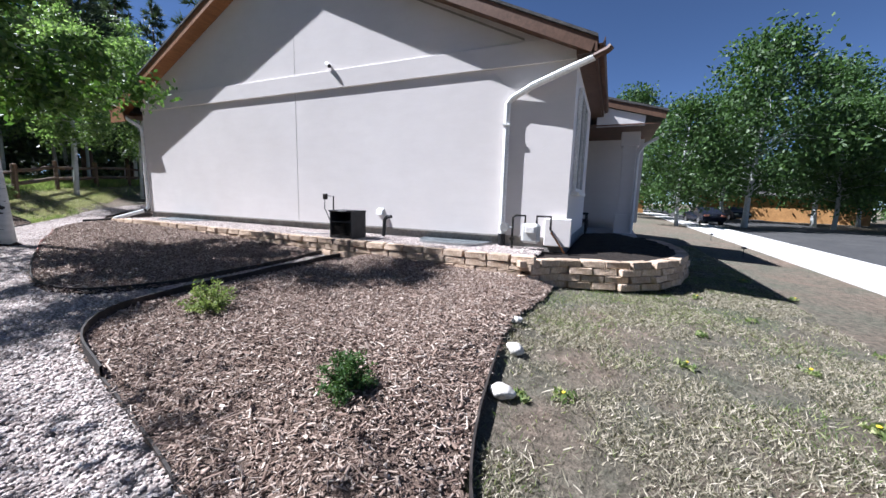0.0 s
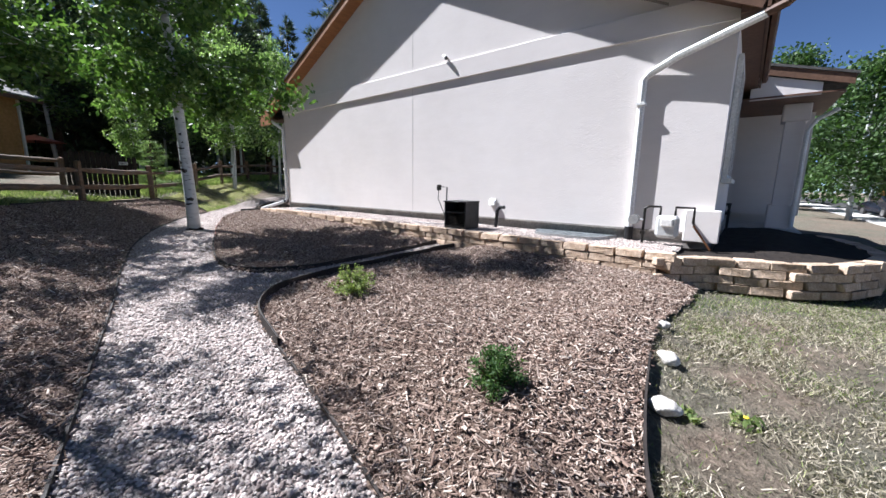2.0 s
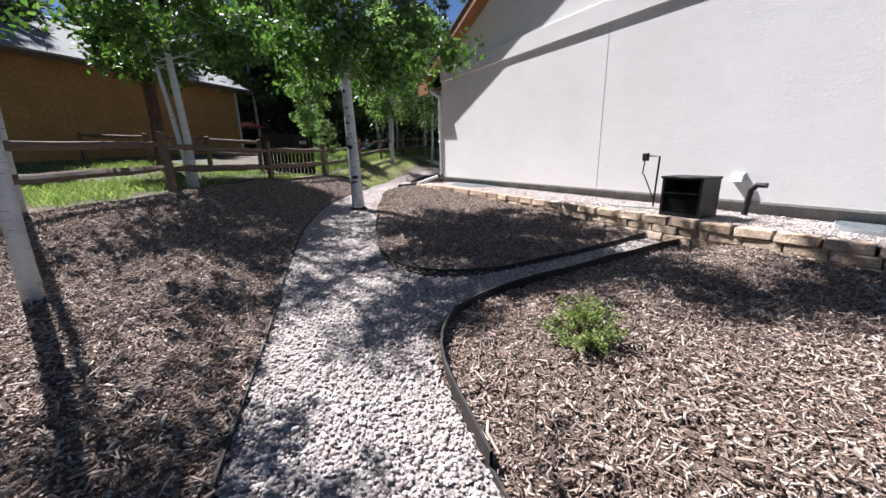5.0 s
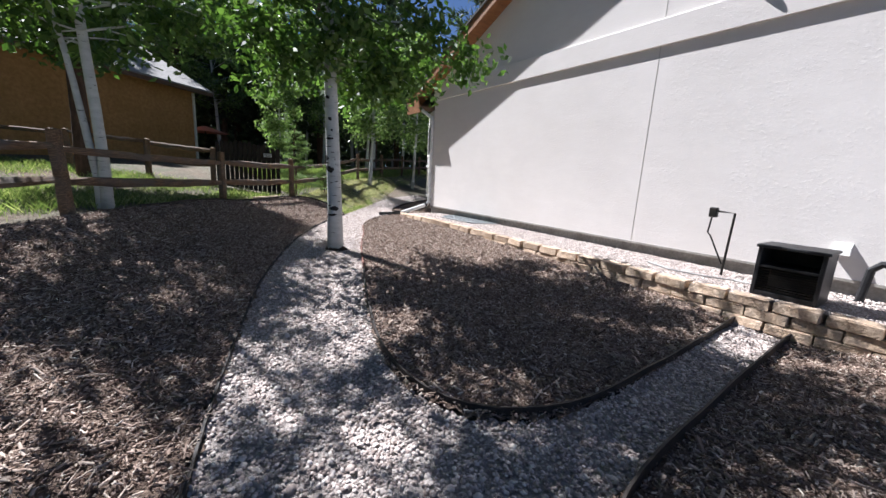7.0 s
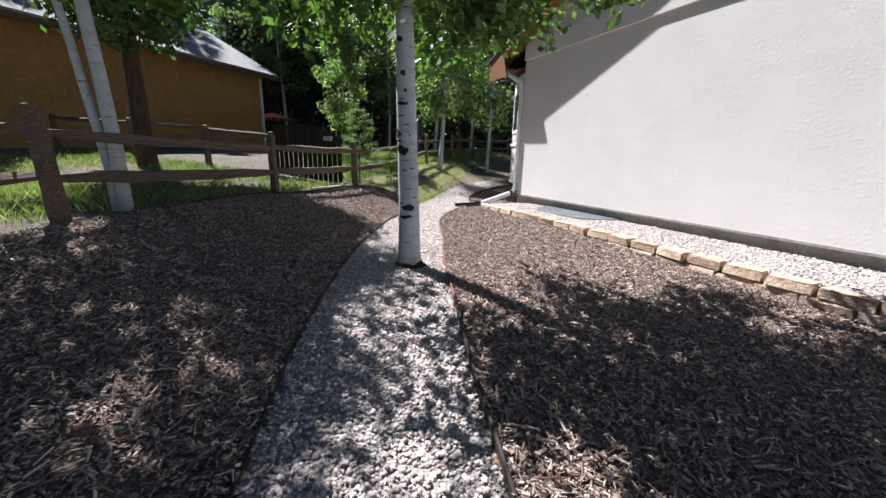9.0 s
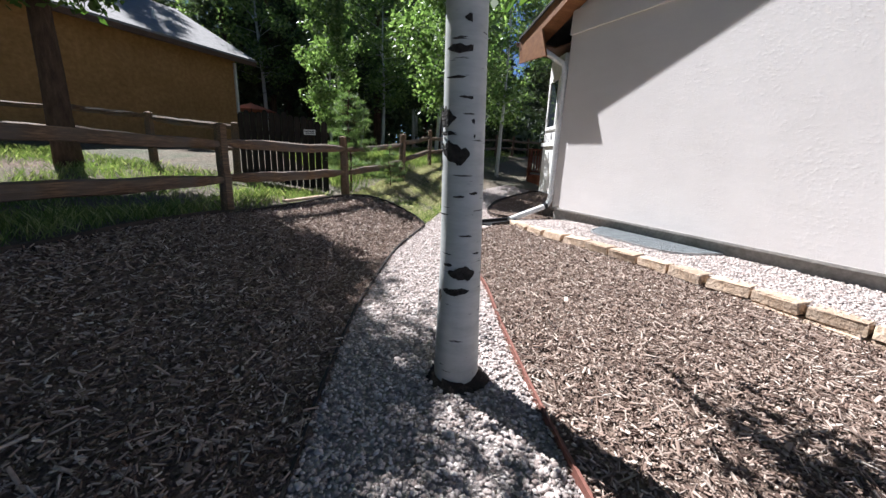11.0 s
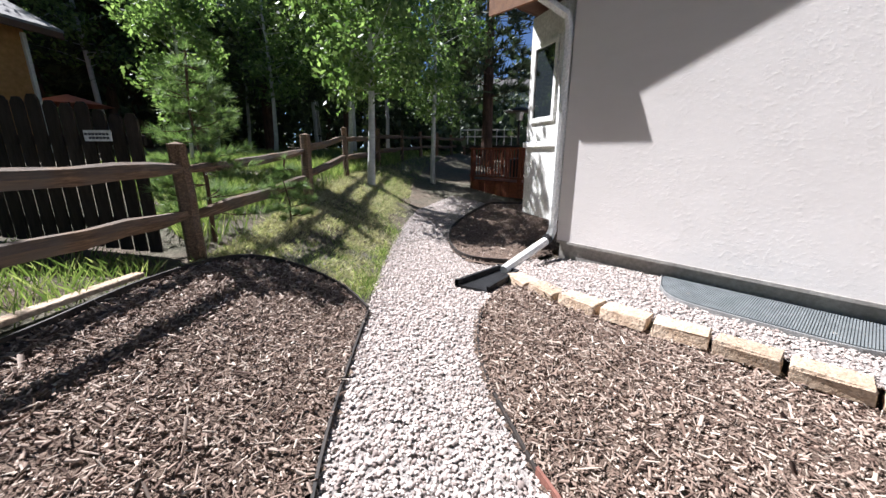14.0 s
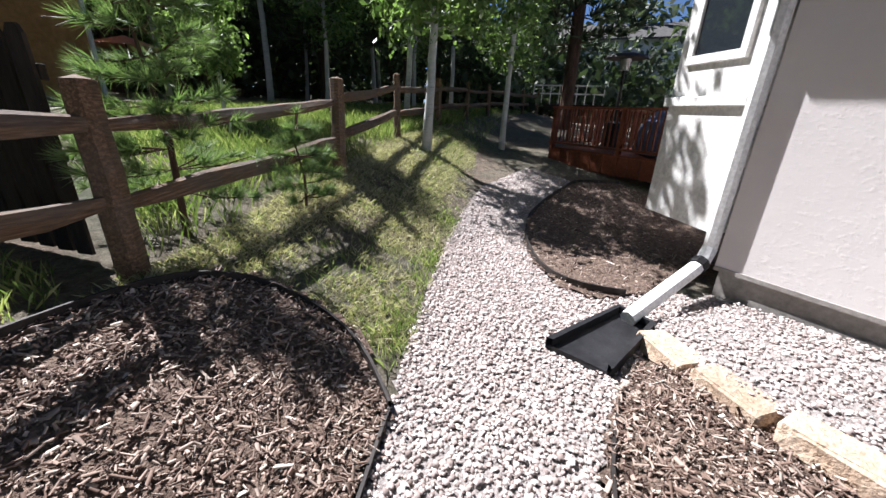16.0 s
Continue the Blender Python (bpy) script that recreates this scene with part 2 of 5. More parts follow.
# ---- mesh helpers ----
def mesh(name, verts, faces, material, smooth=False):
    """One mesh object's data from arrays; faces all of one size are written fast."""
    me = bpy.data.meshes.new(name)
    verts = np.asarray(verts, dtype=np.float32).reshape(-1, 3)
    if isinstance(faces, np.ndarray):
        n, k = faces.shape
        me.vertices.add(len(verts))
        me.vertices.foreach_set("co", verts.ravel())
        me.loops.add(n * k)
        me.loops.foreach_set("vertex_index", faces.astype(np.int32).ravel())
        me.polygons.add(n)
        me.polygons.foreach_set("loop_start", np.arange(0, n * k, k, dtype=np.int32))
        me.update(calc_edges=True)
    else:
        me.from_pydata([tuple(v) for v in verts], [], faces)
        me.update()
    for m in material if isinstance(material, (list, tuple)) else [material]:
        me.materials.append(m)
    if smooth:
        me.polygons.foreach_set("use_smooth", np.ones(len(me.polygons), dtype=bool))
    return me


def part(name, bm, material, parent=None, label="", smooth=False):
    """Links a bmesh or mesh as one object, under a thing or a part."""
    if isinstance(bm, bmesh.types.BMesh):
        me = bpy.data.meshes.new(name)
        bmesh.ops.recalc_face_normals(bm, faces=bm.faces)
        bm.to_mesh(me)
        bm.free()
        me.materials.append(material)
        if smooth:
            me.polygons.foreach_set("use_smooth", np.ones(len(me.polygons), dtype=bool))
    else:
        me = bm
    ob = new(name, me)
    ob.parent = parent
    if label:
        tagged(ob, label)
    return ob


def thing(name, label, category, at=(0, 0, 0), rz=0.0, group="", kind=""):
    """An empty at the base of a thing, which its parts hang under."""
    ob = new(name)
    ob.empty_display_size = 0.1
    ob.matrix_basis = pose(*at, 0, 0, rz)
    return tagged(ob, label, category, group, kind)


def slab(bm, x0, x1, y0, y1, z0, z1, bevel=0.0, m=None):
    """Adds a box, bevelled if asked, to a bmesh."""
    made = bmesh.ops.create_cube(bm, size=1)["verts"]
    for v in made:
        v.co = Vector(((x0 + x1) / 2 + v.co.x * (x1 - x0), (y0 + y1) / 2 + v.co.y * (y1 - y0), (z0 + z1) / 2 + v.co.z * (z1 - z0)))
    if bevel:
        edges = {e for v in made for e in v.link_edges}
        out = bmesh.ops.bevel(bm, geom=list(edges), offset=bevel, segments=1, affect="EDGES", profile=0.5)
        made = list({v for f in out["faces"] for v in f.verts} | {v for v in made if v.is_valid})
    if m is not None:
        for v in made:
            v.co = m @ v.co
    return bm


def box(x0, x1, y0, y1, z0, z1, bevel=0.0, m=None):
    return slab(bmesh.new(), x0, x1, y0, y1, z0, z1, bevel, m)


def tube(points, radius, sides=8, cap=True, bm=None):
    """A tube along points; radius may be one number or one for each point."""
    bm = bm or bmesh.new()
    pts = [Vector(p) for p in points]
    rad = radius if isinstance(radius, (list, tuple)) else [radius] * len(pts)
    rings = []
    side = None
    for i, p in enumerate(pts):
        d = (pts[min(i + 1, len(pts) - 1)] - pts[max(i - 1, 0)]).normalized()
        if side is None:
            side = d.orthogonal().normalized()
        side = (side - d * side.dot(d)).normalized()
        up = d.cross(side)
        rings.append([bm.verts.new(p + (side * math.cos(a) + up * math.sin(a)) * rad[i]) for a in (2 * math.pi * k / sides for k in range(sides))])
    for a, b in zip(rings, rings[1:]):
        for k in range(sides):
            bm.faces.new((a[k], a[(k + 1) % sides], b[(k + 1) % sides], b[k]))
    if cap:
        bm.faces.new(rings[0][::-1])
        bm.faces.new(rings[-1])
    return bm


def prism(outline, axis, a, b):
    """A solid from an outline of 2D points, pushed from a to b along an axis (0 x, 1 y, 2 z)."""
    bm = bmesh.new()
    def at(p, v):
        c = list(p)
        c.insert(axis, v)
        return Vector(c)
    lo = [bm.verts.new(at(p, a)) for p in outline]
    hi = [bm.verts.new(at(p, b)) for p in outline]
    bm.faces.new(lo)
    bm.faces.new(hi[::-1])
    n = len(outline)
    for i in range(n):
        bm.faces.new((lo[i], lo[(i + 1) % n], hi[(i + 1) % n], hi[i]))
    return bm


# ---- the lie of the land ----
FENCE = [(-16.2, -15.0), (-14.2, -12.1), (-12.15, -9.15), (-10.1, -6.2), (-8.05, -3.2), (-5.96, -0.27), (-4.01, 1.60), (-2.14, 3.42), (-0.3, 5.7), (1.75, 7.6), (3.9, 9.4), (6.1, 11.1), (8.4, 12.7), (10.8, 14.2), (13.2, 15.6)]
LEFT_EDGE = [(-9.0, -18.0), (-8.5, -16.0), (-7.85, -13.0), (-7.18, -10.35), (-6.85, -9.05), (-6.6, -7.85), (-6.35, -6.9), (-6.0, -5.6), (-5.44, -4.13), (-5.0, -3.1), (-4.47, -2.11), (-3.95, -1.2), (-3.37, -0.43), (-2.9, 0.15)]
LOWER_EDGE = [(-7.7, -18.0), (-7.1, -15.3), (-6.62, -13.2), (-6.34, -12.17), (-6.15, -11.21), (-5.95, -10.3), (-5.72, -9.92), (-5.35, -9.72), (-4.94, -9.62), (-4.1, -9.58), (-2.93, -9.52), (-1.35, -9.48)]
LOBE = [(-1.35, -8.98), (-3.0, -9.04), (-4.22, -9.08), (-4.66, -9.07), (-4.98, -8.97), (-5.26, -8.77), (-5.42, -8.45), (-5.46, -8.1), (-5.34, -7.5), (-5.12, -6.85), (-4.9, -6.2), (-4.66, -5.6), (-4.45, -5.05), (-4.2, -4.35), (-3.92, -3.7), (-3.58, -3.0), (-3.18, -1.95), (-2.86, -1.33), (-2.52, -0.87), (-2.2, -0.6), (-1.85, -0.4), (-1.4, -0.25)]
BORDER = [(-1.08, -0.12), (-1.2, -0.5), (-1.3, -0.95), (-1.32, -1.4), (-1.27, -2.0), (-1.24, -3.0), (-1.25, -4.1), (-1.28, -5.2), (-1.33, -7.0), (-1.35, -9.0), (-1.33, -11.0), (-1.3, -13.35)]
GRASS_EDGE = [(-2.9, 0.15), (-2.62, 0.55), (-2.0, 1.32), (-1.33, 2.1), (-0.5, 2.95), (0.4, 3.75)]
OVAL = [(-0.6, 0.36), (-0.86, 0.44), (-0.98, 0.75), (-0.78, 1.3), (-0.4, 1.82), (0.1, 2.35), (0.9, 2.82), (2.5, 3.55), (3.4, 3.2), (3.4, 0.6), (0.6, 0.3), (0.0, 0.25)]
BACK_BED = [(-2.9, 0.15), (-2.84, 0.75), (-3.04, 1.12), (-3.34, 1.4), (-3.62, 1.5), (-3.97, 1.38), (-4.35, 1.04), (-4.7, 0.7), (-5.2, 0.15), (-5.9, -0.65), (-6.6, -1.6), (-7.3, -2.6), (-8.3, -4.0), (-9.6, -5.9), (-12.0, -9.4), (-15.0, -14.0), (-16.5, -18.0)]
LAWN_EDGE = [(-6.4, -14.3), (-5.85, -13.95), (-5.05, -13.78), (-4.2, -13.66), (-3.38, -13.58), (-2.4, -13.7), (-1.2, -13.75)]
FRONT_WALL = [(-1.28, -13.3), (-0.85, -13.75), (-0.66, -14.3), (-0.5, -14.85), (-0.15, -15.3), (0.45, -15.66), (1.2, -15.9), (2.0, -15.95), (3.2, -15.85), (4.4, -15.5)]


def ss(a, b, v):
    t = np.clip((v - a) / (b - a), 0, 1)
    return t * t * (3 - 2 * t)


def off_line(x, y, line):
    """Signed distance to a line of points: above nought on its right-hand side."""
    x, y = np.asarray(x, float), np.asarray(y, float)
    best = np.full(x.shape, 1e9)
    sign = np.ones(x.shape)
    for (ax, ay), (bx, by) in zip(line, line[1:]):
        dx, dy = bx - ax, by - ay
        k = np.clip(((x - ax) * dx + (y - ay) * dy) / (dx * dx + dy * dy), 0, 1)
        d = np.hypot(x - ax - k * dx, y - ay - k * dy)
        s = np.where((x - ax) * dy - (y - ay) * dx > 0, 1.0, -1.0)
        near = d < best
        best, sign = np.where(near, d, best), np.where(near, s, sign)
    return best * sign


def land(x, y):
    """Height of the ground."""
    x, y = np.asarray(x, float), np.asarray(y, float)
    z = np.interp(y, [-60, -26, -19, -16, -12, -10, -7, -4, 0, 2, 4, 6, 12, 25, 60], [-1.2, -1.1, -0.95, -0.80, -0.67, -0.58, -0.45, -0.36, -0.31, -0.29, 0.0, 0.25, 0.65, 1.1, 1.8])
    z = z + 0.42 * ss(2.0, 0.0, off_line(x, y, FENCE)) * ss(-17, -12, y)
    xl = np.interp(y, [p[1] for p in LEFT_EDGE], [p[0] for p in LEFT_EDGE])
    z = z + 0.13 * ss(0.0, 0.9, xl - x) * ss(0.2, -1.5, y) * ss(-18, -14, y)
    xs = np.interp(y, [p[1] for p in LOWER_EDGE[:7]], [p[0] for p in LOWER_EDGE[:7]])
    z = z + 0.17 * ss(0.0, 1.3, x - xs) * ss(-9.6, -10.4, y) * ss(-14.0, -13.2, y)
    z = z + 0.045 * ss(-2.9, -1.7, x) * ss(0.1, -0.6, y) * ss(-9.6, -8.5, y)
    z = z + 0.03 * np.sin(x * 1.7 + 0.6 * y) * np.sin(y * 1.3 - 0.4 * x) * ss(3, 0.5, np.abs(x + 9))
    return z


def land1(x, y):
    return float(land(np.array([x]), np.array([y]))[0])


def inside(x, y, poly):
    res = np.zeros(np.shape(x), bool)
    n = len(poly)
    for i in range(n):
        (x0, y0), (x1, y1) = poly[i], poly[(i + 1) % n]
        if y0 == y1:
            continue
        cross = ((y0 > y) != (y1 > y)) & (x < (x1 - x0) * (y - y0) / (y1 - y0) + x0)
        res ^= cross
    return res


PATH_POLY = LEFT_EDGE + GRASS_EDGE[1:] + [(2.2, 4.6)] + OVAL[:8][::-1] + [(-0.1, 0.3), (-0.05, 0.0), (-1.25, -0.2)] + LOBE[::-1][1:] + LOWER_EDGE[::-1]
STRIP_POLY = [(-0.02, 0.0)] + BORDER + [(-0.02, -13.4)]
FRONT_POLY = [(-0.0, -13.2)] + FRONT_WALL + [(4.4, -13.76), (0.0, -13.8)]
LOBE_POLY = LOBE + [(-1.2, -0.5)] + BORDER[2:10]
LOWER_POLY = LOWER_EDGE[1:] + BORDER[9:] + LAWN_EDGE[::-1]
LEFT_POLY = LEFT_EDGE + BACK_BED[1:]
OVAL_POLY = OVAL


def sheet(name, poly, lift, step, material, label, category):
    """A patch of ground cut from a grid by an outline; kind structure."""
    xs = np.arange(min(p[0] for p in poly), max(p[0] for p in poly) + step, step)
    ys = np.arange(max(-18.0, min(p[1] for p in poly)), max(p[1] for p in poly) + step, step)
    gx, gy = np.meshgrid(xs, ys)
    idx = np.arange(gx.size).reshape(gx.shape)
    f = np.stack([idx[:-1, :-1], idx[:-1, 1:], idx[1:, 1:], idx[1:, :-1]], -1).reshape(-1, 4)
    keep = inside(gx[:-1, :-1] + step / 2, gy[:-1, :-1] + step / 2, poly).ravel()
    f = f[keep]
    used = np.unique(f)
    remap = np.zeros(gx.size, int)
    remap[used] = np.arange(len(used))
    rough = np.random.RandomState(len(name)).uniform(-0.008, 0.008, len(used))
    v = np.stack([gx.ravel()[used], gy.ravel()[used], lift(gx.ravel()[used], gy.ravel()[used]) + rough], -1)
    return tagged(new(name, mesh(name, v, remap[f], material, True)), label, category, kind="structure")


def strip_z(x, y):
    return np.interp(y, [-13.4, -9, -4, -0.8, 0.0], [-0.20, -0.17, -0.16, -0.17, -0.24]) + 0 * x


axis_x = np.concatenate([-np.geomspace(420, 18, 22), np.arange(-17.5, 8.1, 0.3), np.geomspace(8.6, 420, 26)])
axis_y = np.concatenate([-np.geomspace(420, 24, 22), np.arange(-23.5, 16.1, 0.3), np.geomspace(16.6, 420, 26)])
gx, gy = np.meshgrid(axis_x, axis_y)
idx = np.arange(gx.size).reshape(gx.shape)
ground_faces = np.stack([idx[:-1, :-1], idx[:-1, 1:], idx[1:, 1:], idx[1:, :-1]], -1).reshape(-1, 4)
gz = land(gx, gy) - 0.012
under = (gx > -0.9) & (gx < 9) & (gy < -0.9) & (gy > -13.0)
gz = np.where(under, gz - 0.1, gz)
tagged(new("ground", mesh("ground", np.stack([gx.ravel(), gy.ravel(), gz.ravel()], -1), ground_faces, M["soil"], True)), "patchy dry lawn soil sloping towards the street", "ground", kind="structure")
sheet("gravel_path", PATH_POLY, lambda x, y: land(x, y) + 0.006, 0.05, M["gravel_bed"], "pale gravel path winding between mulch beds", "path")
sheet("gravel_strip", STRIP_POLY, strip_z, 0.06, M["gravel_bed"], "pale gravel strip along the house foundation", "gravel")
sheet("mulch_bed_lobe", LOBE_POLY, lambda x, y: land(x, y) + 0.03, 0.06, M["mulch_bed"], "brown wood chip mulch bed beside the path", "mulch")
sheet("mulch_bed_front", LOWER_POLY, lambda x, y: land(x, y) + 0.03, 0.06, M["mulch_bed"], "sunlit wood chip mulch bed with two shrubs", "mulch")
sheet("mulch_bed_fence", LEFT_POLY, lambda x, y: land(x, y) + 0.03, 0.08, M["mulch_bed"], "shaded wood chip mulch bed below the rail fence", "mulch")
sheet("mulch_bed_oval", OVAL_POLY, lambda x, y: land(x, y) + 0.03, 0.06, M["mulch_bed"], "dark mulch bed behind the house corner", "mulch")
sheet("planting_soil", FRONT_POLY, lambda x, y: -0.25 + 0.09 * np.exp(-((y + 14.5) / 0.6) ** 2) * ss(-0.6, 1.0, x) + 0.012 * np.sin(x * 9) * np.sin(y * 8), 0.08, M["dark_soil"], "black compost behind the curved block wall", "soil")

# road and pavement in front
def strip_road(name, y0, y1, z, material, label, category):
    n = 60
    xs = np.linspace(-90, 120, n)
    top = [(x, yy + 0.0012 * (x - 8) ** 2 * 0.25, zz) for yy, zz in ((y0, z), (y1, z), (y1, z - 0.4), (y0, z - 0.4)) for x in xs]
    f = []
    for r in range(4):
        q = (r + 1) % 4
        for i in range(n - 1):
            f.append((r * n + i, r * n + i + 1, q * n + i + 1, q * n + i))
    return tagged(new(name, mesh(name, top, f, material)), label, category, kind="structure")


strip_road("pavement", -21.2, -19.7, -0.90, M["pale_concrete"], "pale concrete pavement along the street", "pavement")
strip_road("road", -31.0, -22.0, -1.02, M["asphalt"], "grey asphalt street with tree shadows", "road")
strip_road("kerb", -22.0, -21.6, -0.93, M["pale_concrete"], "pale concrete kerb beside the street", "kerb")

# ---- the house ----
RIDGE_Y, RIDGE_Z, SLOPE, RAKE, BACK_Y, FRONT_Y, HX = -6.6, 7.05, 0.47, -0.42, 1.06, -14.08, 11.0


def roof_z(y):
    return RIDGE_Z - abs(y - RIDGE_Y) * SLOPE


house = thing("house", "single-storey white stucco house with a gabled end wall", "house")
wall = prism([(0.0, 0.0), (0.0, roof_z(0) - 0.2), (RIDGE_Y, RIDGE_Z - 0.2), (-13.75, roof_z(-13.75) - 0.2), (-13.75, 0.0)], 0, 0.0, 0.25)
part("gable_wall", wall, M["stucco"], house, "white textured stucco gable wall")
part("back_wall", box(0.25, HX, -0.25, 0.0, 0.0, 3.4), M["stucco"], house)
part("side_wall", box(HX - 0.25, HX, -13.5, -0.25, 0.0, 3.4), M["stucco"], house)
part("foundation", box(0.03, HX - 0.03, -13.72, -0.03, -1.0, -0.002), M["concrete"], house, "grey concrete foundation below the stucco")
bm = box(-0.012, 0.0, -13.75, 0.0, -0.005, 0.03)
part("drip_edge", bm, M["concrete"], house)
# horizontal band across the gable, with a chamfered top
bm = prism([(-0.05, 3.315), (-0.05, 3.72), (0.0, 3.745), (0.0, 3.315)], 1, -13.75, 0.0)
for v in bm.verts:
    if v.co.z > 3.5 and v.co.y > -1:
        v.co.y = min(v.co.y, -0.02)
part("stucco_band", bm, M["stucco"], house, "raised stucco band across the gable")
bm = bmesh.new()
slab(bm, -0.003, 0.0, -6.862, -6.856, 0.04, 3.31)
slab(bm, -0.003, 0.0, -6.862, -6.856, 3.75, 4.7)
part("expansion_joint", bm, M["concrete"], house)
bm = prism([(-10.4, 4.93), (-10.4, 4.89), (-12.75, 3.76), (-12.75, 3.80)], 0, -0.018, 0.0)
part("sloping_bead", bm, M["concrete"], house)
# corner pilaster with a wider foot
part("pilaster_foot", box(-0.12, 0.02, -13.86, -13.36, -0.12, 0.42, 0.015), M["stucco"], house)
# roof: two slabs, fascia boards, soffits
for side, y_end in ((1, BACK_Y), (-1, FRONT_Y)):
    ze = roof_z(y_end)
    out = [(RIDGE_Y, RIDGE_Z), (y_end, ze), (y_end, ze - 0.05), (RIDGE_Y, RIDGE_Z - 0.055)]
    part("roof", prism(out, 0, RAKE - 0.03, HX + 0.5), M["shingle"], house, "dark asphalt shingle roof slope")
    out = [(RIDGE_Y, RIDGE_Z - 0.057), (y_end - 0.02 * side, ze - 0.052), (y_end - 0.09 * side, ze - 0.27), (RIDGE_Y, RIDGE_Z - 0.30)]
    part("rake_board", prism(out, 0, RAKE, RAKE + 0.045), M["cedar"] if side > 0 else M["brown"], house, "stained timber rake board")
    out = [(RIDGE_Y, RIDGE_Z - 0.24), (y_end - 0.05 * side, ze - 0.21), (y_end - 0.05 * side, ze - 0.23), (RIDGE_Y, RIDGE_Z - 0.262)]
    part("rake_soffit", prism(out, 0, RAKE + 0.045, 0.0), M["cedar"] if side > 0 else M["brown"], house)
    part("fascia", box(RAKE, HX + 0.4, min(y_end, y_end - 0.04 * side), max(y_end, y_end - 0.04 * side), ze - 0.27, ze - 0.056), M["brown"], house, "brown eave fascia board")
    ylo, yhi = (0.0, BACK_Y - 0.05) if side > 0 else (FRONT_Y + 0.05, -13.75)
    part("eave_soffit", box(0.0, HX, ylo, yhi, ze - 0.268, ze - 0.248), M["brown"], house, "brown boarded eave soffit")
    part("eave_soffit", box(RAKE + 0.046, -0.002, max(ylo, 0.42) if side > 0 else ylo, yhi, ze - 0.268, ze - 0.248), M["brown"], house, "brown boarded eave soffit")
# eave return boards closing the rake ends
ze = roof_z(BACK_Y)
out = [(0.20, ze - 0.50), (BACK_Y - 0.03, ze - 0.50), (BACK_Y - 0.03, roof_z(BACK_Y - 0.03) - 0.29), (0.40, roof_z(0.40) - 0.29)]
part("eave_return", prism(out, 0, RAKE - 0.004, RAKE + 0.04), M["cedar"], house)
ze = roof_z(FRONT_Y)
out = [(FRONT_Y + 0.05, ze - 0.25), (-13.75, ze - 0.25), (-13.75, roof_z(-13.75) - 0.29), (FRONT_Y + 0.05, roof_z(FRONT_Y + 0.05) - 0.29)]
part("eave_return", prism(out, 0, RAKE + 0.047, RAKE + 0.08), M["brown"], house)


def gutter(name, y, side, ze, x0, x1):
    prof = [(0, 0), (0.02, -0.10), (0.09, -0.10), (0.12, -0.03), (0.12, 0.0), (0.11, 0.0), (0.105, -0.03), (0.085, -0.09), (0.025, -0.09), (0.01, 0)]
    return part(name, prism([(y + side * a, ze - 0.06 + b) for a, b in prof], 0, x0, x1), M["brown"], house, "brown metal eave gutter")


gutter("gutter", BACK_Y, 1, roof_z(BACK_Y), RAKE, HX)
gutter("gutter", FRONT_Y, -1, roof_z(FRONT_Y), RAKE, HX)


# downspouts
ds = thing("downspout", "white square metal downspout with an angled top run", "downspout", (0, 0, 0), group="downspouts")
part("pipe", tube([(-0.06, -12.5, 0.02), (-0.06, -12.5, 2.62), (-0.065, -12.6, 2.72), (-0.14, -13.0, 2.9), (-0.36, -14.05, 3.2)], 0.062, 8), M["pipe"], ds)
part("outlet", tube([(-0.36, -14.03, 3.2), (-0.4, -14.25, 3.27), (-0.4, -14.3, 3.32)], 0.06, 8), M["brown"], ds, "brown outlet elbow below the gutter")
part("clamp", box(-0.135, 0.0, -12.575, -12.425, 2.2, 2.24), M["pipe"], ds)
part("boot", tube([(-0.06, -12.5, -0.28), (-0.06, -12.5, 0.06)], 0.075, 10), M["black"], ds, "black plastic drain boot")
ds2 = thing("downspout", "white square metal downspout ending in a kick-out", "downspout", (0, 0, 0), group="downspouts")
part("pipe", tube([(-0.3, 0.42, 3.1), (-0.06, 0.08, 2.82), (-0.03, 0.062, 2.7), (-0.03, 0.062, 0.14)], 0.055, 8), M["pipe"], ds2)
part("kick_out", tube([(-0.03, 0.062, 0.17), (-0.12, 0.055, 0.05), (-1.06, 0.05, -0.21)], 0.06, 8), M["pipe"], ds2, "white sloping discharge pipe")
part("collar", tube([(-0.13, 0.055, 0.06), (-0.2, 0.055, 0.035)], 0.072, 8), M["black"], ds2)
bm = bmesh.new()
sp = [(-0.98, 0.17, -0.245), (-0.98, -0.07, -0.245), (-1.66, -0.22, -0.255), (-1.76, 0.12, -0.255)]
base = [bm.verts.new(p) for p in sp]
bm.faces.new(base)
rim = [bm.verts.new(Vector(p) + Vector((0, 0, 0.055))) for p in sp]
out_rim = [bm.verts.new(Vector(p) + Vector((a, b, 0.055))) for p, (a, b) in zip(sp, ((0.03, 0.03), (0.03, -0.03), (-0.02, -0.04), (-0.02, 0.04)))]
low = [bm.verts.new(Vector(p) + Vector((a, b, -0.06))) for p, (a, b) in zip(sp, ((0.03, 0.03), (0.03, -0.03), (-0.02, -0.04), (-0.02, 0.04)))]
for i, j in ((1, 2), (3, 0), (0, 1)):
    bm.faces.new((base[i], base[j], rim[j], rim[i]))
    bm.faces.new((rim[i], rim[j], out_rim[j], out_rim[i]))
    bm.faces.new((out_rim[i], out_rim[j], low[j], low[i]))
bm.faces.new((base[2], base[3], low[3], low[2]))
splash = tagged(part("splash_block", bm, M["black"]), "black plastic splash block on the gravel", "splash block")

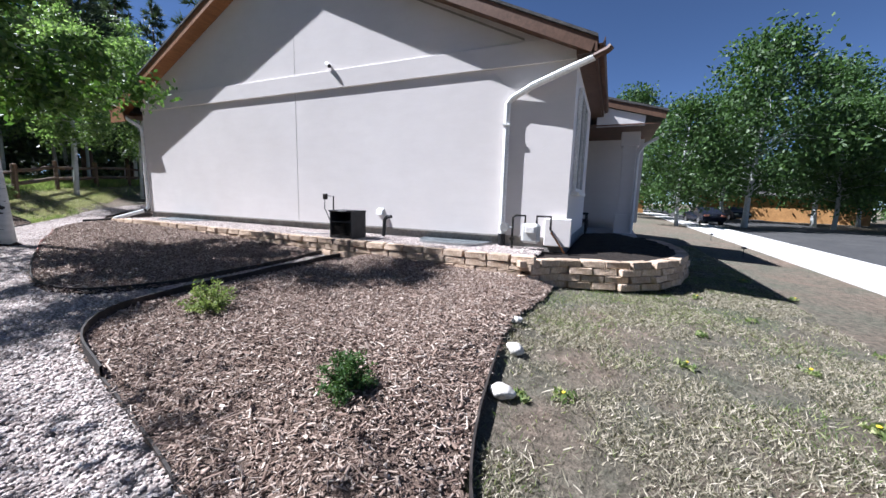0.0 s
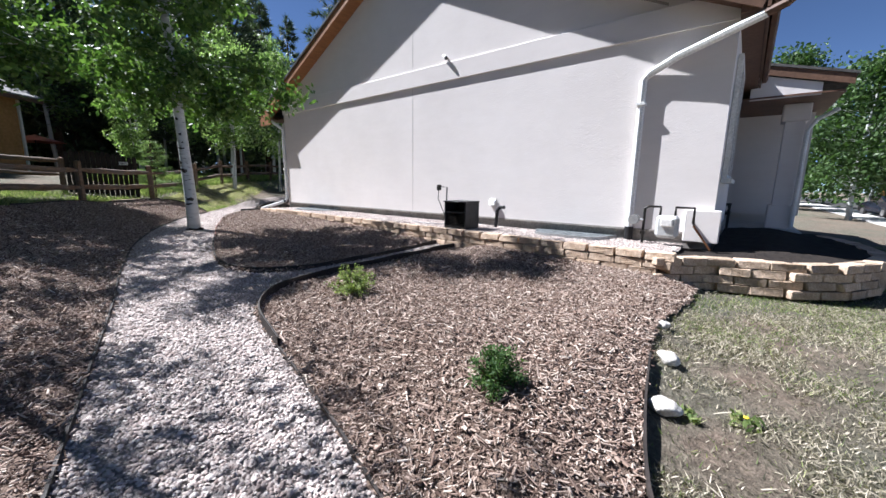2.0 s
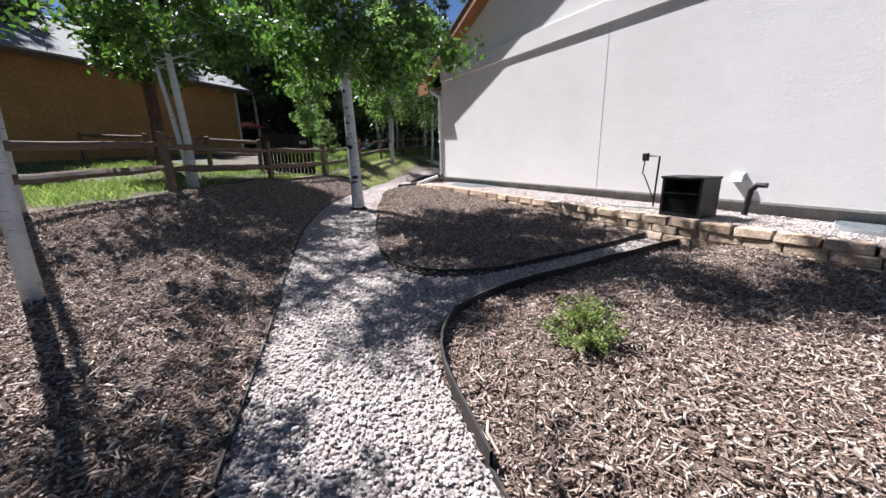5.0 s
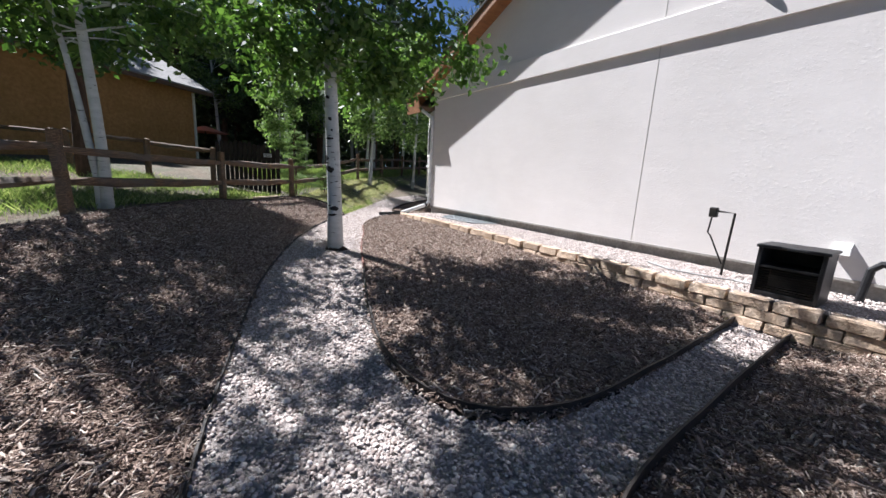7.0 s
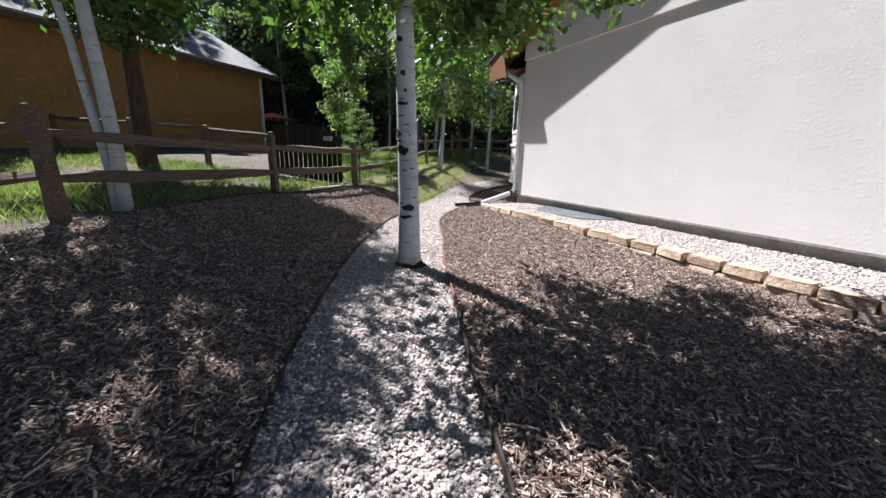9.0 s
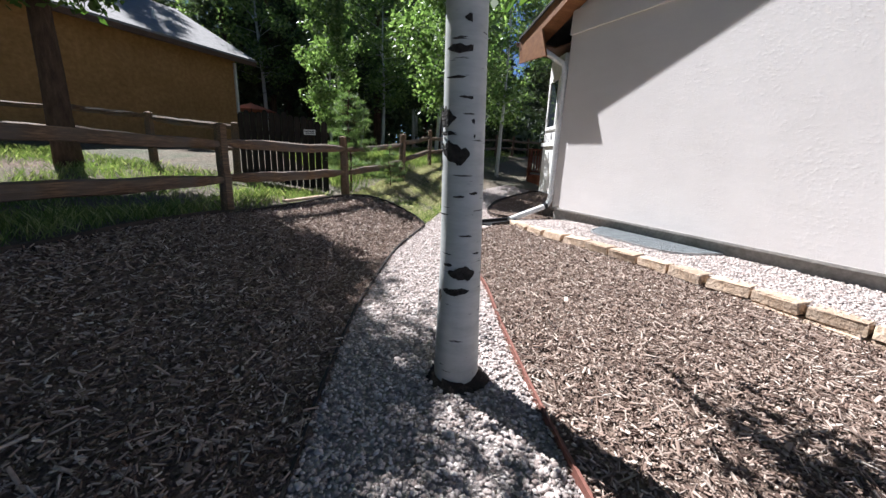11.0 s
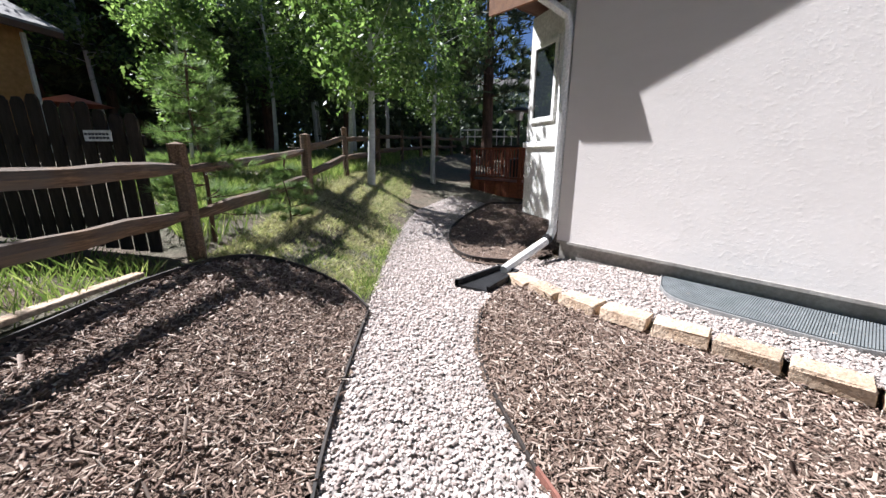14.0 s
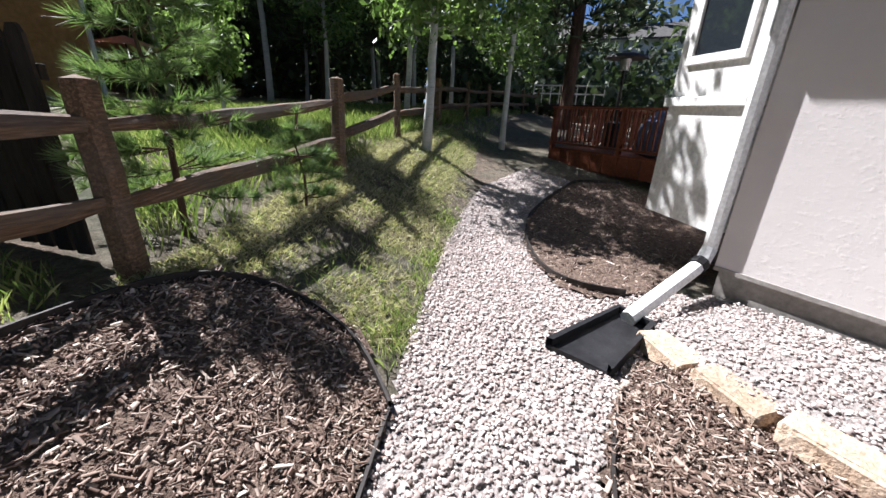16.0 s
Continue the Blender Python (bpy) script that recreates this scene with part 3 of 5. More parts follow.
# front: window beside the corner, entrance porch with a column
win = thing("window_1", "white-framed window in the front wall", "window", kind="structure")
part("window_frame", box(0.5, 2.3, -13.83, -13.76, 0.95, 1.02), M["trim"], win)
part("window_frame", box(0.5, 2.3, -13.83, -13.76, 2.85, 2.95), M["trim"], win)
for x in (0.5, 1.36, 2.2):
    part("window_frame", box(x, x + 0.1, -13.83, -13.76, 1.02, 2.85), M["trim"], win)
part("pane", box(0.6, 1.36, -13.79, -13.77, 1.02, 2.85), M["glass"], win)
part("pane", box(1.46, 2.2, -13.79, -13.77, 1.02, 2.85), M["glass"], win)
part("window_sill", box(0.4, 2.4, -13.9, -13.76, 0.88, 0.95), M["trim"], win)
part("front_wall", box(0.25, 4.4, -13.75, -13.5, 0.0, 3.35), M["stucco"], house)
part("front_wall", box(4.4, 7.9, -12.25, -12.0, 0.0, 3.35), M["stucco"], house)
part("front_wall", box(4.4, 4.65, -13.5, -12.25, 0.0, 3.35), M["stucco"], house)
part("front_wall", box(7.9, HX, -13.75, -13.5, 0.0, 3.35), M["stucco"], house)
part("front_wall", box(7.9, 8.15, -15.4, -13.75, 0.0, 3.35), M["stucco"], house)
porch = thing("porch", "covered entrance porch with a white stucco column", "porch")
part("porch_roof", prism([(-13.6, 3.98), (-15.75, 3.38), (-15.75, 3.32), (-13.6, 3.92)], 0, 4.9, 8.8), M["shingle"], porch)
part("porch_fascia", prism([(-13.9, 3.83), (-15.7, 3.33), (-15.7, 3.12), (-13.9, 3.62)], 0, 4.93, 4.98), M["brown"], porch, "brown porch rake board")
part("porch_gable", prism([(-13.9, 3.6), (-15.2, 3.24), (-15.2, 2.98), (-13.9, 2.98)], 0, 5.0, 5.08), M["stucco"], porch)
part("porch_ceiling", box(4.99, 8.7, -15.6, -13.0, 3.0, 3.04), M["brown"], porch)
part("porch_column", box(6.2, 6.6, -15.1, -14.7, -0.3, 3.0, 0.01), M["stucco"], porch)
part("column_cap", box(6.12, 6.68, -15.18, -14.62, 2.55, 3.0, 0.02), M["stucco"], porch)
part("column_foot", box(6.12, 6.68, -15.18, -14.62, -0.3, 0.35, 0.02), M["stucco"], porch)
part("porch_floor", box(4.45, 8.2, -15.3, -12.3, -0.55, -0.28), M["pale_concrete"], porch)
part("porch_downpipe", tube([(6.05, -15.15, -0.2), (6.05, -15.15, 2.3), (6.0, -15.3, 2.55), (5.9, -15.65, 2.75)], 0.05, 8), M["pipe"], porch)
# far side wall added to keep light out of the porch
part("porch_side_wall", box(8.3, 8.5, -15.3, -12.3, -0.5, 3.0), M["stucco"], porch)
chair = thing("porch_chair", "dark wicker porch chair in the entrance shade", "chair", (5.3, -13.55, -0.28))
part("seat", box(-0.3, 0.3, -0.3, 0.3, 0.36, 0.46, 0.03), M["black"], chair)
part("backrest", box(-0.3, 0.3, 0.24, 0.32, 0.46, 0.95, 0.03), M["black"], chair)
for ax in (-0.3, 0.24):
    part("armrest", box(ax, ax + 0.06, -0.3, 0.3, 0.6, 0.66, 0.02), M["black"], chair)
    for ay in (-0.28, 0.24):
        part("leg", box(ax, ax + 0.06, ay, ay + 0.05, 0.0, 0.6), M["black"], chair)

# rear angled bay with a window, carried above the ground
bay = thing("bay_window", "white angled bay with a window behind the house corner", "bay window")
BM = Matrix.Translation((0.02, 0.12, 0)) @ Matrix.Rotation(radians(-24), 4, "Z")
part("bay_body", box(0.0, 1.1, 0.0, 0.85, 0.28, 3.05, 0, BM), M["trim"], bay)
part("bay_ledge", box(-0.045, 1.1, -0.02, 0.88, 1.28, 1.36, 0.008, BM), M["trim"], bay, "white moulded ledge below the bay window")
for y0, y1, z0, z1 in ((0.12, 0.74, 1.62, 1.69), (0.12, 0.74, 2.6, 2.67), (0.12, 0.19, 1.69, 2.6), (0.67, 0.74, 1.69, 2.6)):
    part("window_frame", box(-0.03, 0.01, y0, y1, z0, z1, 0.004, BM), M["trim"], bay)
part("pane", box(-0.008, 0.004, 0.19, 0.67, 1.69, 2.6, 0, BM), M["glass"], bay, "dark window pane")

# small fittings on the gable
lamp = thing("security_camera", "small black and white security camera on the stucco band", "camera", (-0.05, -8.02, 3.84))
part("bracket", tube([(0.05, 0, 0.02), (-0.03, 0, 0.03)], 0.025, 8), M["pipe"], lamp)
part("head", tube([(-0.02, 0.05, 0.04), (-0.05, -0.02, 0.0), (-0.07, -0.07, -0.03)], 0.048, 10), M["trim"], lamp, "white camera body")
part("lens", tube([(-0.068, -0.066, -0.028), (-0.082, -0.095, -0.045)], 0.043, 10), M["black"], lamp, "black lens cap")

meter = thing("gas_meter", "grey gas meter with bent supply pipes", "gas meter", (-0.34, -13.15, -0.2))
bm = bmesh.new()
slab(bm, -0.10, 0.10, -0.17, 0.17, 0.14, 0.52, 0.05)
part("body", bm, M["meter_paint"], meter)
part("dial_box", box(-0.14, -0.09, -0.09, 0.09, 0.34, 0.47, 0.015), M["trim"], meter, "white dial index box")
part("supply_pipe", tube([(0, 0.36, -0.05), (0, 0.36, 0.62), (0, 0.3, 0.66), (0, 0.12, 0.66), (0, 0.12, 0.5)], 0.022, 8), M["iron"], meter)
part("outlet_pipe", tube([(0, -0.1, 0.5), (0, -0.1, 0.66), (0, -0.36, 0.66), (0, -0.36, 0.42), (0.25, -0.36, 0.36)], 0.022, 8), M["iron"], meter)
part("regulator", tube([(-0.06, 0.52, 0.42), (0.06, 0.52, 0.42)], [0.085, 0.085], 14), M["grey_metal"], meter, "round pressure regulator")
part("regulator_pipe", tube([(0, 0.5, 0.42), (0, 0.36, 0.42)], 0.022, 8), M["grey_metal"], meter)
part("valve", tube([(-0.05, 0.36, 0.2), (0.05, 0.36, 0.2)], 0.04, 8), M["iron"], meter)
part("brace", tube([(0.1, -0.36, 0.36), (0.15, -0.62, -0.02)], 0.018, 6), M["cedar"], meter)

# vent pipe with a tap and the black grated box beside it
tap = thing("standpipe", "thin black gas standpipe with a valve beside the wall", "pipe", (-0.5, -8.35, -0.2))
part("riser", tube([(0, -0.12, 0), (0, -0.14, 0.92), (0, 0.06, 0.93)], 0.016, 8), M["iron"], tap)
part("valve_head", box(-0.04, 0.04, 0.06, 0.16, 0.84, 0.98, 0.012), M["iron"], tap)
part("hanging_tube", tube([(0, 0.12, 0.86), (0, 0.14, 0.62), (0, 0.1, 0.58), (0, -0.1, 0.2)], 0.011, 6), M["iron"], tap)
unit = thing("vent_box", "black metal box with an open grated front", "vent box", (-0.97, -9.29, -0.165))
W, D, Hh = 0.29, 0.25, 0.60
part("top_plate", box(-D - 0.02, D, -W - 0.02, W + 0.02, Hh - 0.035, Hh, 0.008), M["black"], unit)
part("back_plate", box(D - 0.02, D, -W, W, 0.0, Hh - 0.036), M["black"], unit)
for y in (-W, W - 0.04):
    part("side_plate", box(-D, D - 0.021, y, y + 0.04, 0.0, Hh - 0.036, 0.006), M["black"], unit)
part("base_rail", box(-D, D - 0.021, -W + 0.041, W - 0.041, 0.0, 0.06), M["black"], unit)
part("shelf", box(-D + 0.01, D - 0.03, -W + 0.041, W - 0.041, 0.34, 0.365), M["black"], unit)
for i in range(9):
    z = 0.08 + i * 0.028
    part("grate_bar", box(-D + 0.03, -D + 0.045, -W + 0.041, W - 0.041, z, z + 0.01), M["iron"], unit)
vent = thing("exhaust_pipe", "short black bent exhaust pipe beside the wall", "pipe", (-0.30, -9.85, -0.2))
part("pipe", tube([(0, 0.08, 0), (0, 0.05, 0.42), (0, -0.02, 0.5), (-0.02, -0.14, 0.5)], 0.04, 10), M["black"], vent)
part("flange", tube([(0, 0.08, 0.0), (0, 0.078, 0.03)], 0.07, 10), M["black"], vent)
hood = tagged(part("vent_hood", prism([(0.0, 0.32), (-0.10, 0.32), (-0.075, 0.42), (0.0, 0.47)], 1, -9.58, -9.42), M["pipe"]), "white plastic vent hood on the stucco wall", "vent")
tagged(part("garden_hose", tube([(-0.8, -7.6, -0.13), (-0.95, -8.0, -0.14), (-0.9, -8.4, -0.14), (-0.75, -8.7, -0.14), (-0.85, -8.95, -0.12), (-0.72, -9.02, 0.05)], 0.014, 6), M["hose"]), "thin grey hose lying on the gravel strip", "hose")

# window-well grilles along the strip
def well(y0, y1, label):
    w = thing("window_well", label, "window well", (0, 0, 0), group="window wells")
    z = -0.135
    n = 18
    reach0 = 0.70
    arc = [(-reach0 * (1 - abs(2 * i / n - 1) ** 6.0) - 0.03, y0 + (y1 - y0) * i / n) for i in range(n + 1)]
    bm = bmesh.new()
    for a, b in zip(arc, arc[1:]):
        quad = [(a[0], a[1]), (b[0], b[1]), (b[0] - 0.022, b[1]), (a[0] - 0.022, a[1])]
        lo = [bm.verts.new((x, y, z - 0.12)) for x, y in quad]
        hi = [bm.verts.new((x, y, z + 0.012)) for x, y in quad]
        bm.faces.new(hi)
        for i in range(4):
            bm.faces.new((lo[i], lo[(i + 1) % 4], hi[(i + 1) % 4], hi[i]))
    part("rim", bm, M["grey_metal"], w, "grey curved well rim")
    bm = bmesh.new()
    step = 0.018
    y = y0 + 0.04
    while y < y1 - 0.03:
        k = (y - y0) / (y1 - y0)
        reach = reach0 * (1 - abs(2 * k - 1) ** 6.0) - 0.02
        slab(bm, -reach, -0.02, y, y + 0.012, z - 0.008, z + 0.004)
        y += step
    part("grating", bm, M["mesh_steel"], w, "grey metal grating bars")
    bm = prism([(x, y) for x, y in arc] + [(-0.02, y1), (-0.02, y0)], 2, z - 0.022, z - 0.012)
    part("mesh_sheet", bm, M["mesh_steel"], w)
    return w


well(-3.35, -1.38, "grey metal grating over a window well")
well(-12.3, -10.7, "grey metal window-well grating near the gas meter")


# ---- retaining blocks: each block a piece ----
def block_mesh(seed, l, d, h):
    rng = random.Random(seed)
    bm = bmesh.new()
    slab(bm, -d / 2, d / 2, -l / 2, l / 2, 0, h, 0.014)
    for v in bm.verts:
        k = 0.014 if v.co.x < 0 else 0.005
        v.co += Vector((rng.uniform(-k, k), rng.uniform(-0.006, 0.006), rng.uniform(-0.006, 0.006)))
    me = bpy.data.meshes.new("block")
    bmesh.ops.recalc_face_normals(bm, faces=bm.faces)
    bm.to_mesh(me)
    bm.free()
    me.materials.append(M["block"])
    return me


BLOCKS = [block_mesh(s, 0.385, 0.22, 0.118) for s in range(6)]


def along(line, s):
    for (ax, ay), (bx, by) in zip(line, line[1:]):
        d = math.hypot(bx - ax, by - ay)
        if s <= d:
            return ax + (bx - ax) * s / d, ay + (by - ay) * s / d, math.degrees(math.atan2(by - ay, bx - ax)) + 90
        s -= d
    return None


def block_wall(parent, line, courses, top, start=0.2, end=99.0, turn=2.0, pitch=0.397):
    rng = random.Random(len(line))
    for c in range(courses):
        s = start + (0.2 if c % 2 else 0.0)
        while s < end:
            at = along(line, s)
            if at is None:
                break
            x, y, a = at
            ob = new("block", BLOCKS[rng.randrange(6)])
            ob.parent = parent
            zt = top(s) - c * 0.121 - 0.118
            ob.matrix_basis = pose(x + 0.015 * c * -1 + rng.uniform(-0.008, 0.008), y, zt, 0, rng.uniform(-1.5, 1.5), a + rng.uniform(-turn, turn))
            s += pitch


total = sum(math.hypot(b[0] - a[0], b[1] - a[1]) for a, b in zip(BORDER, BORDER[1:]))
border = thing("garden_border", "low tan concrete block border holding the gravel strip", "retaining wall")
block_wall(border, BORDER, 1, lambda s: float(np.interp(s, [0, 1.2, 4.5, 9, total], [-0.20, -0.13, -0.145, -0.15, -0.17])), turn=5.0, pitch=0.418)
block_wall(border, BORDER, 2, lambda s: float(np.interp(s, [0, 9, total], [-0.27, -0.272, -0.291])), start=4.4)
front = thing("retaining_wall", "curved tan block retaining wall three courses high", "retaining wall")
block_wall(front, FRONT_WALL, 4, lambda s: -0.235, start=0.0)


# ---- edging strips ----
def edging(name, line, height, material, label, dz=0.0):
    pts = []
    for (ax, ay), (bx, by) in zip(line, line[1:]):
        n = max(1, int(math.hypot(bx - ax, by - ay) / 0.15))
        pts += [(ax + (bx - ax) * i / n, ay + (by - ay) * i / n) for i in range(n)]
    pts.append(line[-1])
    for _ in range(6):
        pts = [pts[0]] + [((a[0] + 2 * b[0] + c[0]) / 4, (a[1] + 2 * b[1] + c[1]) / 4) for a, b, c in zip(pts, pts[1:], pts[2:])] + [pts[-1]]
    bm = bmesh.new()
    rows = []
    for i, (x, y) in enumerate(pts):
        a, b = pts[max(0, i - 1)], pts[min(len(pts) - 1, i + 1)]
        nx, ny = -(b[1] - a[1]), b[0] - a[0]
        k = 0.008 / max(1e-6, math.hypot(nx, ny))
        z = land1(x, y) + dz + 0.006 * math.sin(i * 0.9)
        rows.append([bm.verts.new(p) for p in ((x - nx * k, y - ny * k, z - 0.08), (x - nx * k, y - ny * k, z + height), (x + nx * k, y + ny * k, z + height), (x + nx * k, y + ny * k, z - 0.08))])
    for a, b in zip(rows, rows[1:]):
        for i in range(4):
            bm.faces.new((a[i], a[(i + 1) % 4], b[(i + 1) % 4], b[i]))
    return tagged(part(name, bm, material), label, "edging")


edging("lawn_edging", LEFT_EDGE, 0.05, M["edging"], "dark bendable edging along the mulch bed")
edging("lawn_edging", LOWER_EDGE[:5], 0.045, M["edging"], "dark bendable edging along the front mulch bed")
# extra height draws the shadow band along this edging as black strip
edging("lawn_edging", LOWER_EDGE[4:], 0.13, M["edging"], "black edging round the front mulch bed, its height taking in its shadow")
edging("lawn_edging", LOBE[:12], 0.085, M["edging"], "dark curved edging round the mulch lobe")
edging("lawn_edging", LOBE[11:17], 0.065, M["red_edging"], "faded red-brown plastic edging beside the path")
edging("lawn_edging", LOBE[16:], 0.05, M["edging"], "dark bendable edging curving to the downspout")
edging("lawn_edging", BACK_BED[:12], 0.085, M["edging"], "black edging between the mulch bed and the fence grass")
edging("lawn_edging", LAWN_EDGE[:4], 0.075, M["edging"], "dark edging between mulch and dry lawn")
edging("lawn_edging", OVAL[:9], 0.085, M["edging"], "black edging round the bed behind the corner")


# ---- rail fence ----
def rail_mesh(seed, length):
    """A hewn split rail with a lumpy wedge section."""
    rng = random.Random(seed)
    bm = bmesh.new()
    n, sides = 9, 7
    shape = [rng.uniform(0.75, 1.2) for _ in range(sides)]
    rings = []
    for i in range(n):
        k = i / (n - 1)
        end = 0.55 + 0.45 * min(1, 6 * min(k, 1 - k))
        ox, oz = rng.uniform(-0.012, 0.012), rng.uniform(-0.012, 0.012) - 0.02 * math.sin(math.pi * k)
        rings.append([bm.verts.new((ox + math.cos(a) * 0.052 * end * s * rng.uniform(0.92, 1.08), k * length, oz + math.sin(a) * 0.068 * end * s * rng.uniform(0.92, 1.08))) for a, s in ((2 * math.pi * j / sides, shape[j]) for j in range(sides))])
    for a, b in zip(rings, rings[1:]):
        for j in range(sides):
            bm.faces.new((a[j], a[(j + 1) % sides], b[(j + 1) % sides], b[j]))
    bm.faces.new(rings[0][::-1])
    bm.faces.new(rings[-1])
    bmesh.ops.recalc_face_normals(bm, faces=bm.faces)
    me = bpy.data.meshes.new("rail")
    bm.to_mesh(me)
    bm.free()
    me.materials.append(M["wood"])
    return me


def post_mesh(seed, h):
    rng = random.Random(seed)
    bm = bmesh.new()
    n, sides = 7, 8
    shape = [rng.uniform(0.85, 1.18) for _ in range(sides)]
    rings = []
    for i in range(n):
        z = -0.35 + (h + 0.35) * i / (n - 1)
        w = 1.0 - 0.12 * i / (n - 1)
        ox, oy = rng.uniform(-0.006, 0.006), rng.uniform(-0.006, 0.006)
        rings.append([bm.verts.new((ox + math.copysign(abs(math.cos(a)) ** 0.7, math.cos(a)) * 0.078 * w * s, oy + math.copysign(abs(math.sin(a)) ** 0.7, math.sin(a)) * 0.078 * w * s, z)) for a, s in ((2 * math.pi * (j + 0.5) / sides, shape[j]) for j in range(sides))])
    for a, b in zip(rings, rings[1:]):
        for j in range(sides):
            bm.faces.new((a[j], a[(j + 1) % sides], b[(j + 1) % sides], b[j]))
    top = bm.verts.new((rng.uniform(-0.01, 0.01), rng.uniform(-0.01, 0.01), h + 0.025))
    for j in range(sides):
        bm.faces.new((rings[-1][j], rings[-1][(j + 1) % sides], top))
    bmesh.ops.recalc_face_normals(bm, faces=bm.faces)
    me = bpy.data.meshes.new("post")
    bm.to_mesh(me)
    bm.free()
    me.materials.append(M["wood"])
    return me


POSTS = [post_mesh(s, 1.13) for s in (3, 5, 8)]


def rail_fence(name, line, label, heights=(0.46, 0.9)):
    f = thing(name, label, "fence")
    for i, (x, y) in enumerate(line):
        ob = new("post", POSTS[i % 3])
        ob.parent = f
        ob.matrix_basis = pose(x, y, land1(x, y), 1.5 * math.sin(i * 2.1), 1.5 * math.cos(i * 1.7), 40 * i)
    for i, ((ax, ay), (bx, by)) in enumerate(zip(line, line[1:])):
        za, zb = land1(ax, ay), land1(bx, by)
        l = math.sqrt((bx - ax) ** 2 + (by - ay) ** 2 + (zb - za) ** 2)
        for j, h in enumerate(heights):
            ob = new("rail", rail_mesh(i * 2 + j + len(line), l))
            ob.parent = f
            off = 0.025 if i % 2 else -0.025
            tilt = math.degrees(math.atan2(zb - za, math.hypot(bx - ax, by - ay)))
            ob.matrix_basis = pose(ax, ay, za + h + off * 0.6, 0, 0, math.degrees(math.atan2(by - ay, bx - ax)) - 90) @ pose(0, 0, 0, tilt)
    return f


rail_fence("rail_fence", FENCE[2:], "weathered two-rail split timber fence")
rail_fence("rail_fence", [(-5.95, 3.5), (-7.6, 4.6), (-9.6, 5.9), (-11.8, 7.3)], "weathered split-rail fence joining the neighbour's yard", (0.6, 1.05))

# dark picket gate with a small sign
gate = thing("picket_gate", "dark weathered picket gate panel with an arched top", "gate")
GA, GB = Vector((-4.25, 1.98, 0)), Vector((-5.85, 3.4, 0))
n = 14
gdir = (GB - GA).normalized()
grot = math.degrees(math.atan2(gdir.y, gdir.x))
for i in range(n):
    k = (i + 0.5) / n
    p = GA.lerp(GB, k)
    h = 1.42 - 0.10 * (2 * k - 1) ** 2 + 0.04 * (i % 3 == 0)
    z0 = land1(p.x, p.y) + 0.03
    out = [(-0.062, 0.0), (0.062, 0.0), (0.062, h - 0.05), (0.03, h), (-0.03, h), (-0.062, h - 0.05)]
    b = prism([(a, c) for a, c in out], 1, -0.011, 0.011)
    ob = part("picket", b, M["grey_wood"], gate)
    ob.matrix_basis = pose(p.x, p.y, z0, 0, 0, grot + 1.2 * math.sin(i * 2.3))
for h in (0.3, 1.1):
    L = (GB - GA).length
    part("cross_rail", box(0, L, -0.05, -0.012, h, h + 0.09, 0.004, Matrix.Translation((GA.x, GA.y, land1(GA.x, GA.y) + 0.02)) @ Matrix.Rotation(radians(grot), 4, "Z")), M["grey_wood"], gate)
sg = thing("gate_sign", "small white notice with dark lettering bars on the gate", "sign", (-4.56, 2.16, 1.33), grot)
part("plate", box(-0.13, 0.13, 0.014, 0.022, -0.05, 0.05), M["sign"], sg)
for a, b, z in ((-0.11, 0.10, 0.015), (-0.11, 0.07, -0.02)):
    x = a
    while x < b:
        part("text_bar", box(x, x + 0.026, 0.0222, 0.0245, z - 0.011, z + 0.011), M["ink"], sg)
        x += 0.034
plank = tagged(part("loose_plank", box(-0.5, 0.5, -0.05, 0.05, 0, 0.04, 0.006, Matrix.Translation((-4.85, 0.86, land1(-4.85, 0.86) + 0.035)) @ Matrix.Rotation(radians(42), 4, "Z")), M["block"]), "pale sawn plank lying by the mulch edge", "plank")

# ---- neighbour's house and far buildings ----
nb = thing("neighbour_house", "tan stucco house with a grey shingle roof behind the fence", "house", (-6.03, 15.2, 0.55), math.degrees(math.atan2(-0.66, -0.75)))
part("wall", box(0, 17, -9, 0, -0.6, 4.55), M["tan"], nb, "tan stucco side wall")
part("roof", prism([(0.7, 4.28), (0.7, 4.36), (-4.5, 7.0), (-9.7, 4.36), (-9.7, 4.28), (-4.5, 6.85)], 0, -0.6, 17.6), M["pale_shingle"], nb, "grey asphalt shingle roof")
part("fascia", box(-0.58, 17.5, 0.62, 0.69, 4.1, 4.3), M["brown"], nb)
part("corner_pipe", box(0.02, 0.12, 0.002, 0.09, -0.4, 4.15), M["trim"], nb)
part("roof_vent", tube([(2.6, -1.2, 4.9), (2.6, -1.2, 5.6)], 0.06, 8), M["pipe"], nb)
awn = thing("garden_parasol", "faded red garden parasol beyond the gate", "parasol", (-5.5, 17.5, land1(-5.5, 17.5)))
bm = bmesh.new()
bmesh.ops.create_cone(bm, segments=8, radius1=1.3, radius2=0.03, depth=0.38, cap_ends=False, matrix=Matrix.Translation((0, 0, 1.8)))
part("canopy", bm, M["red_roof"], awn, "faded red fabric canopy")
part("pole", tube([(0, 0, 0), (0, 0, 1.98)], 0.025, 8), M["iron"], awn)

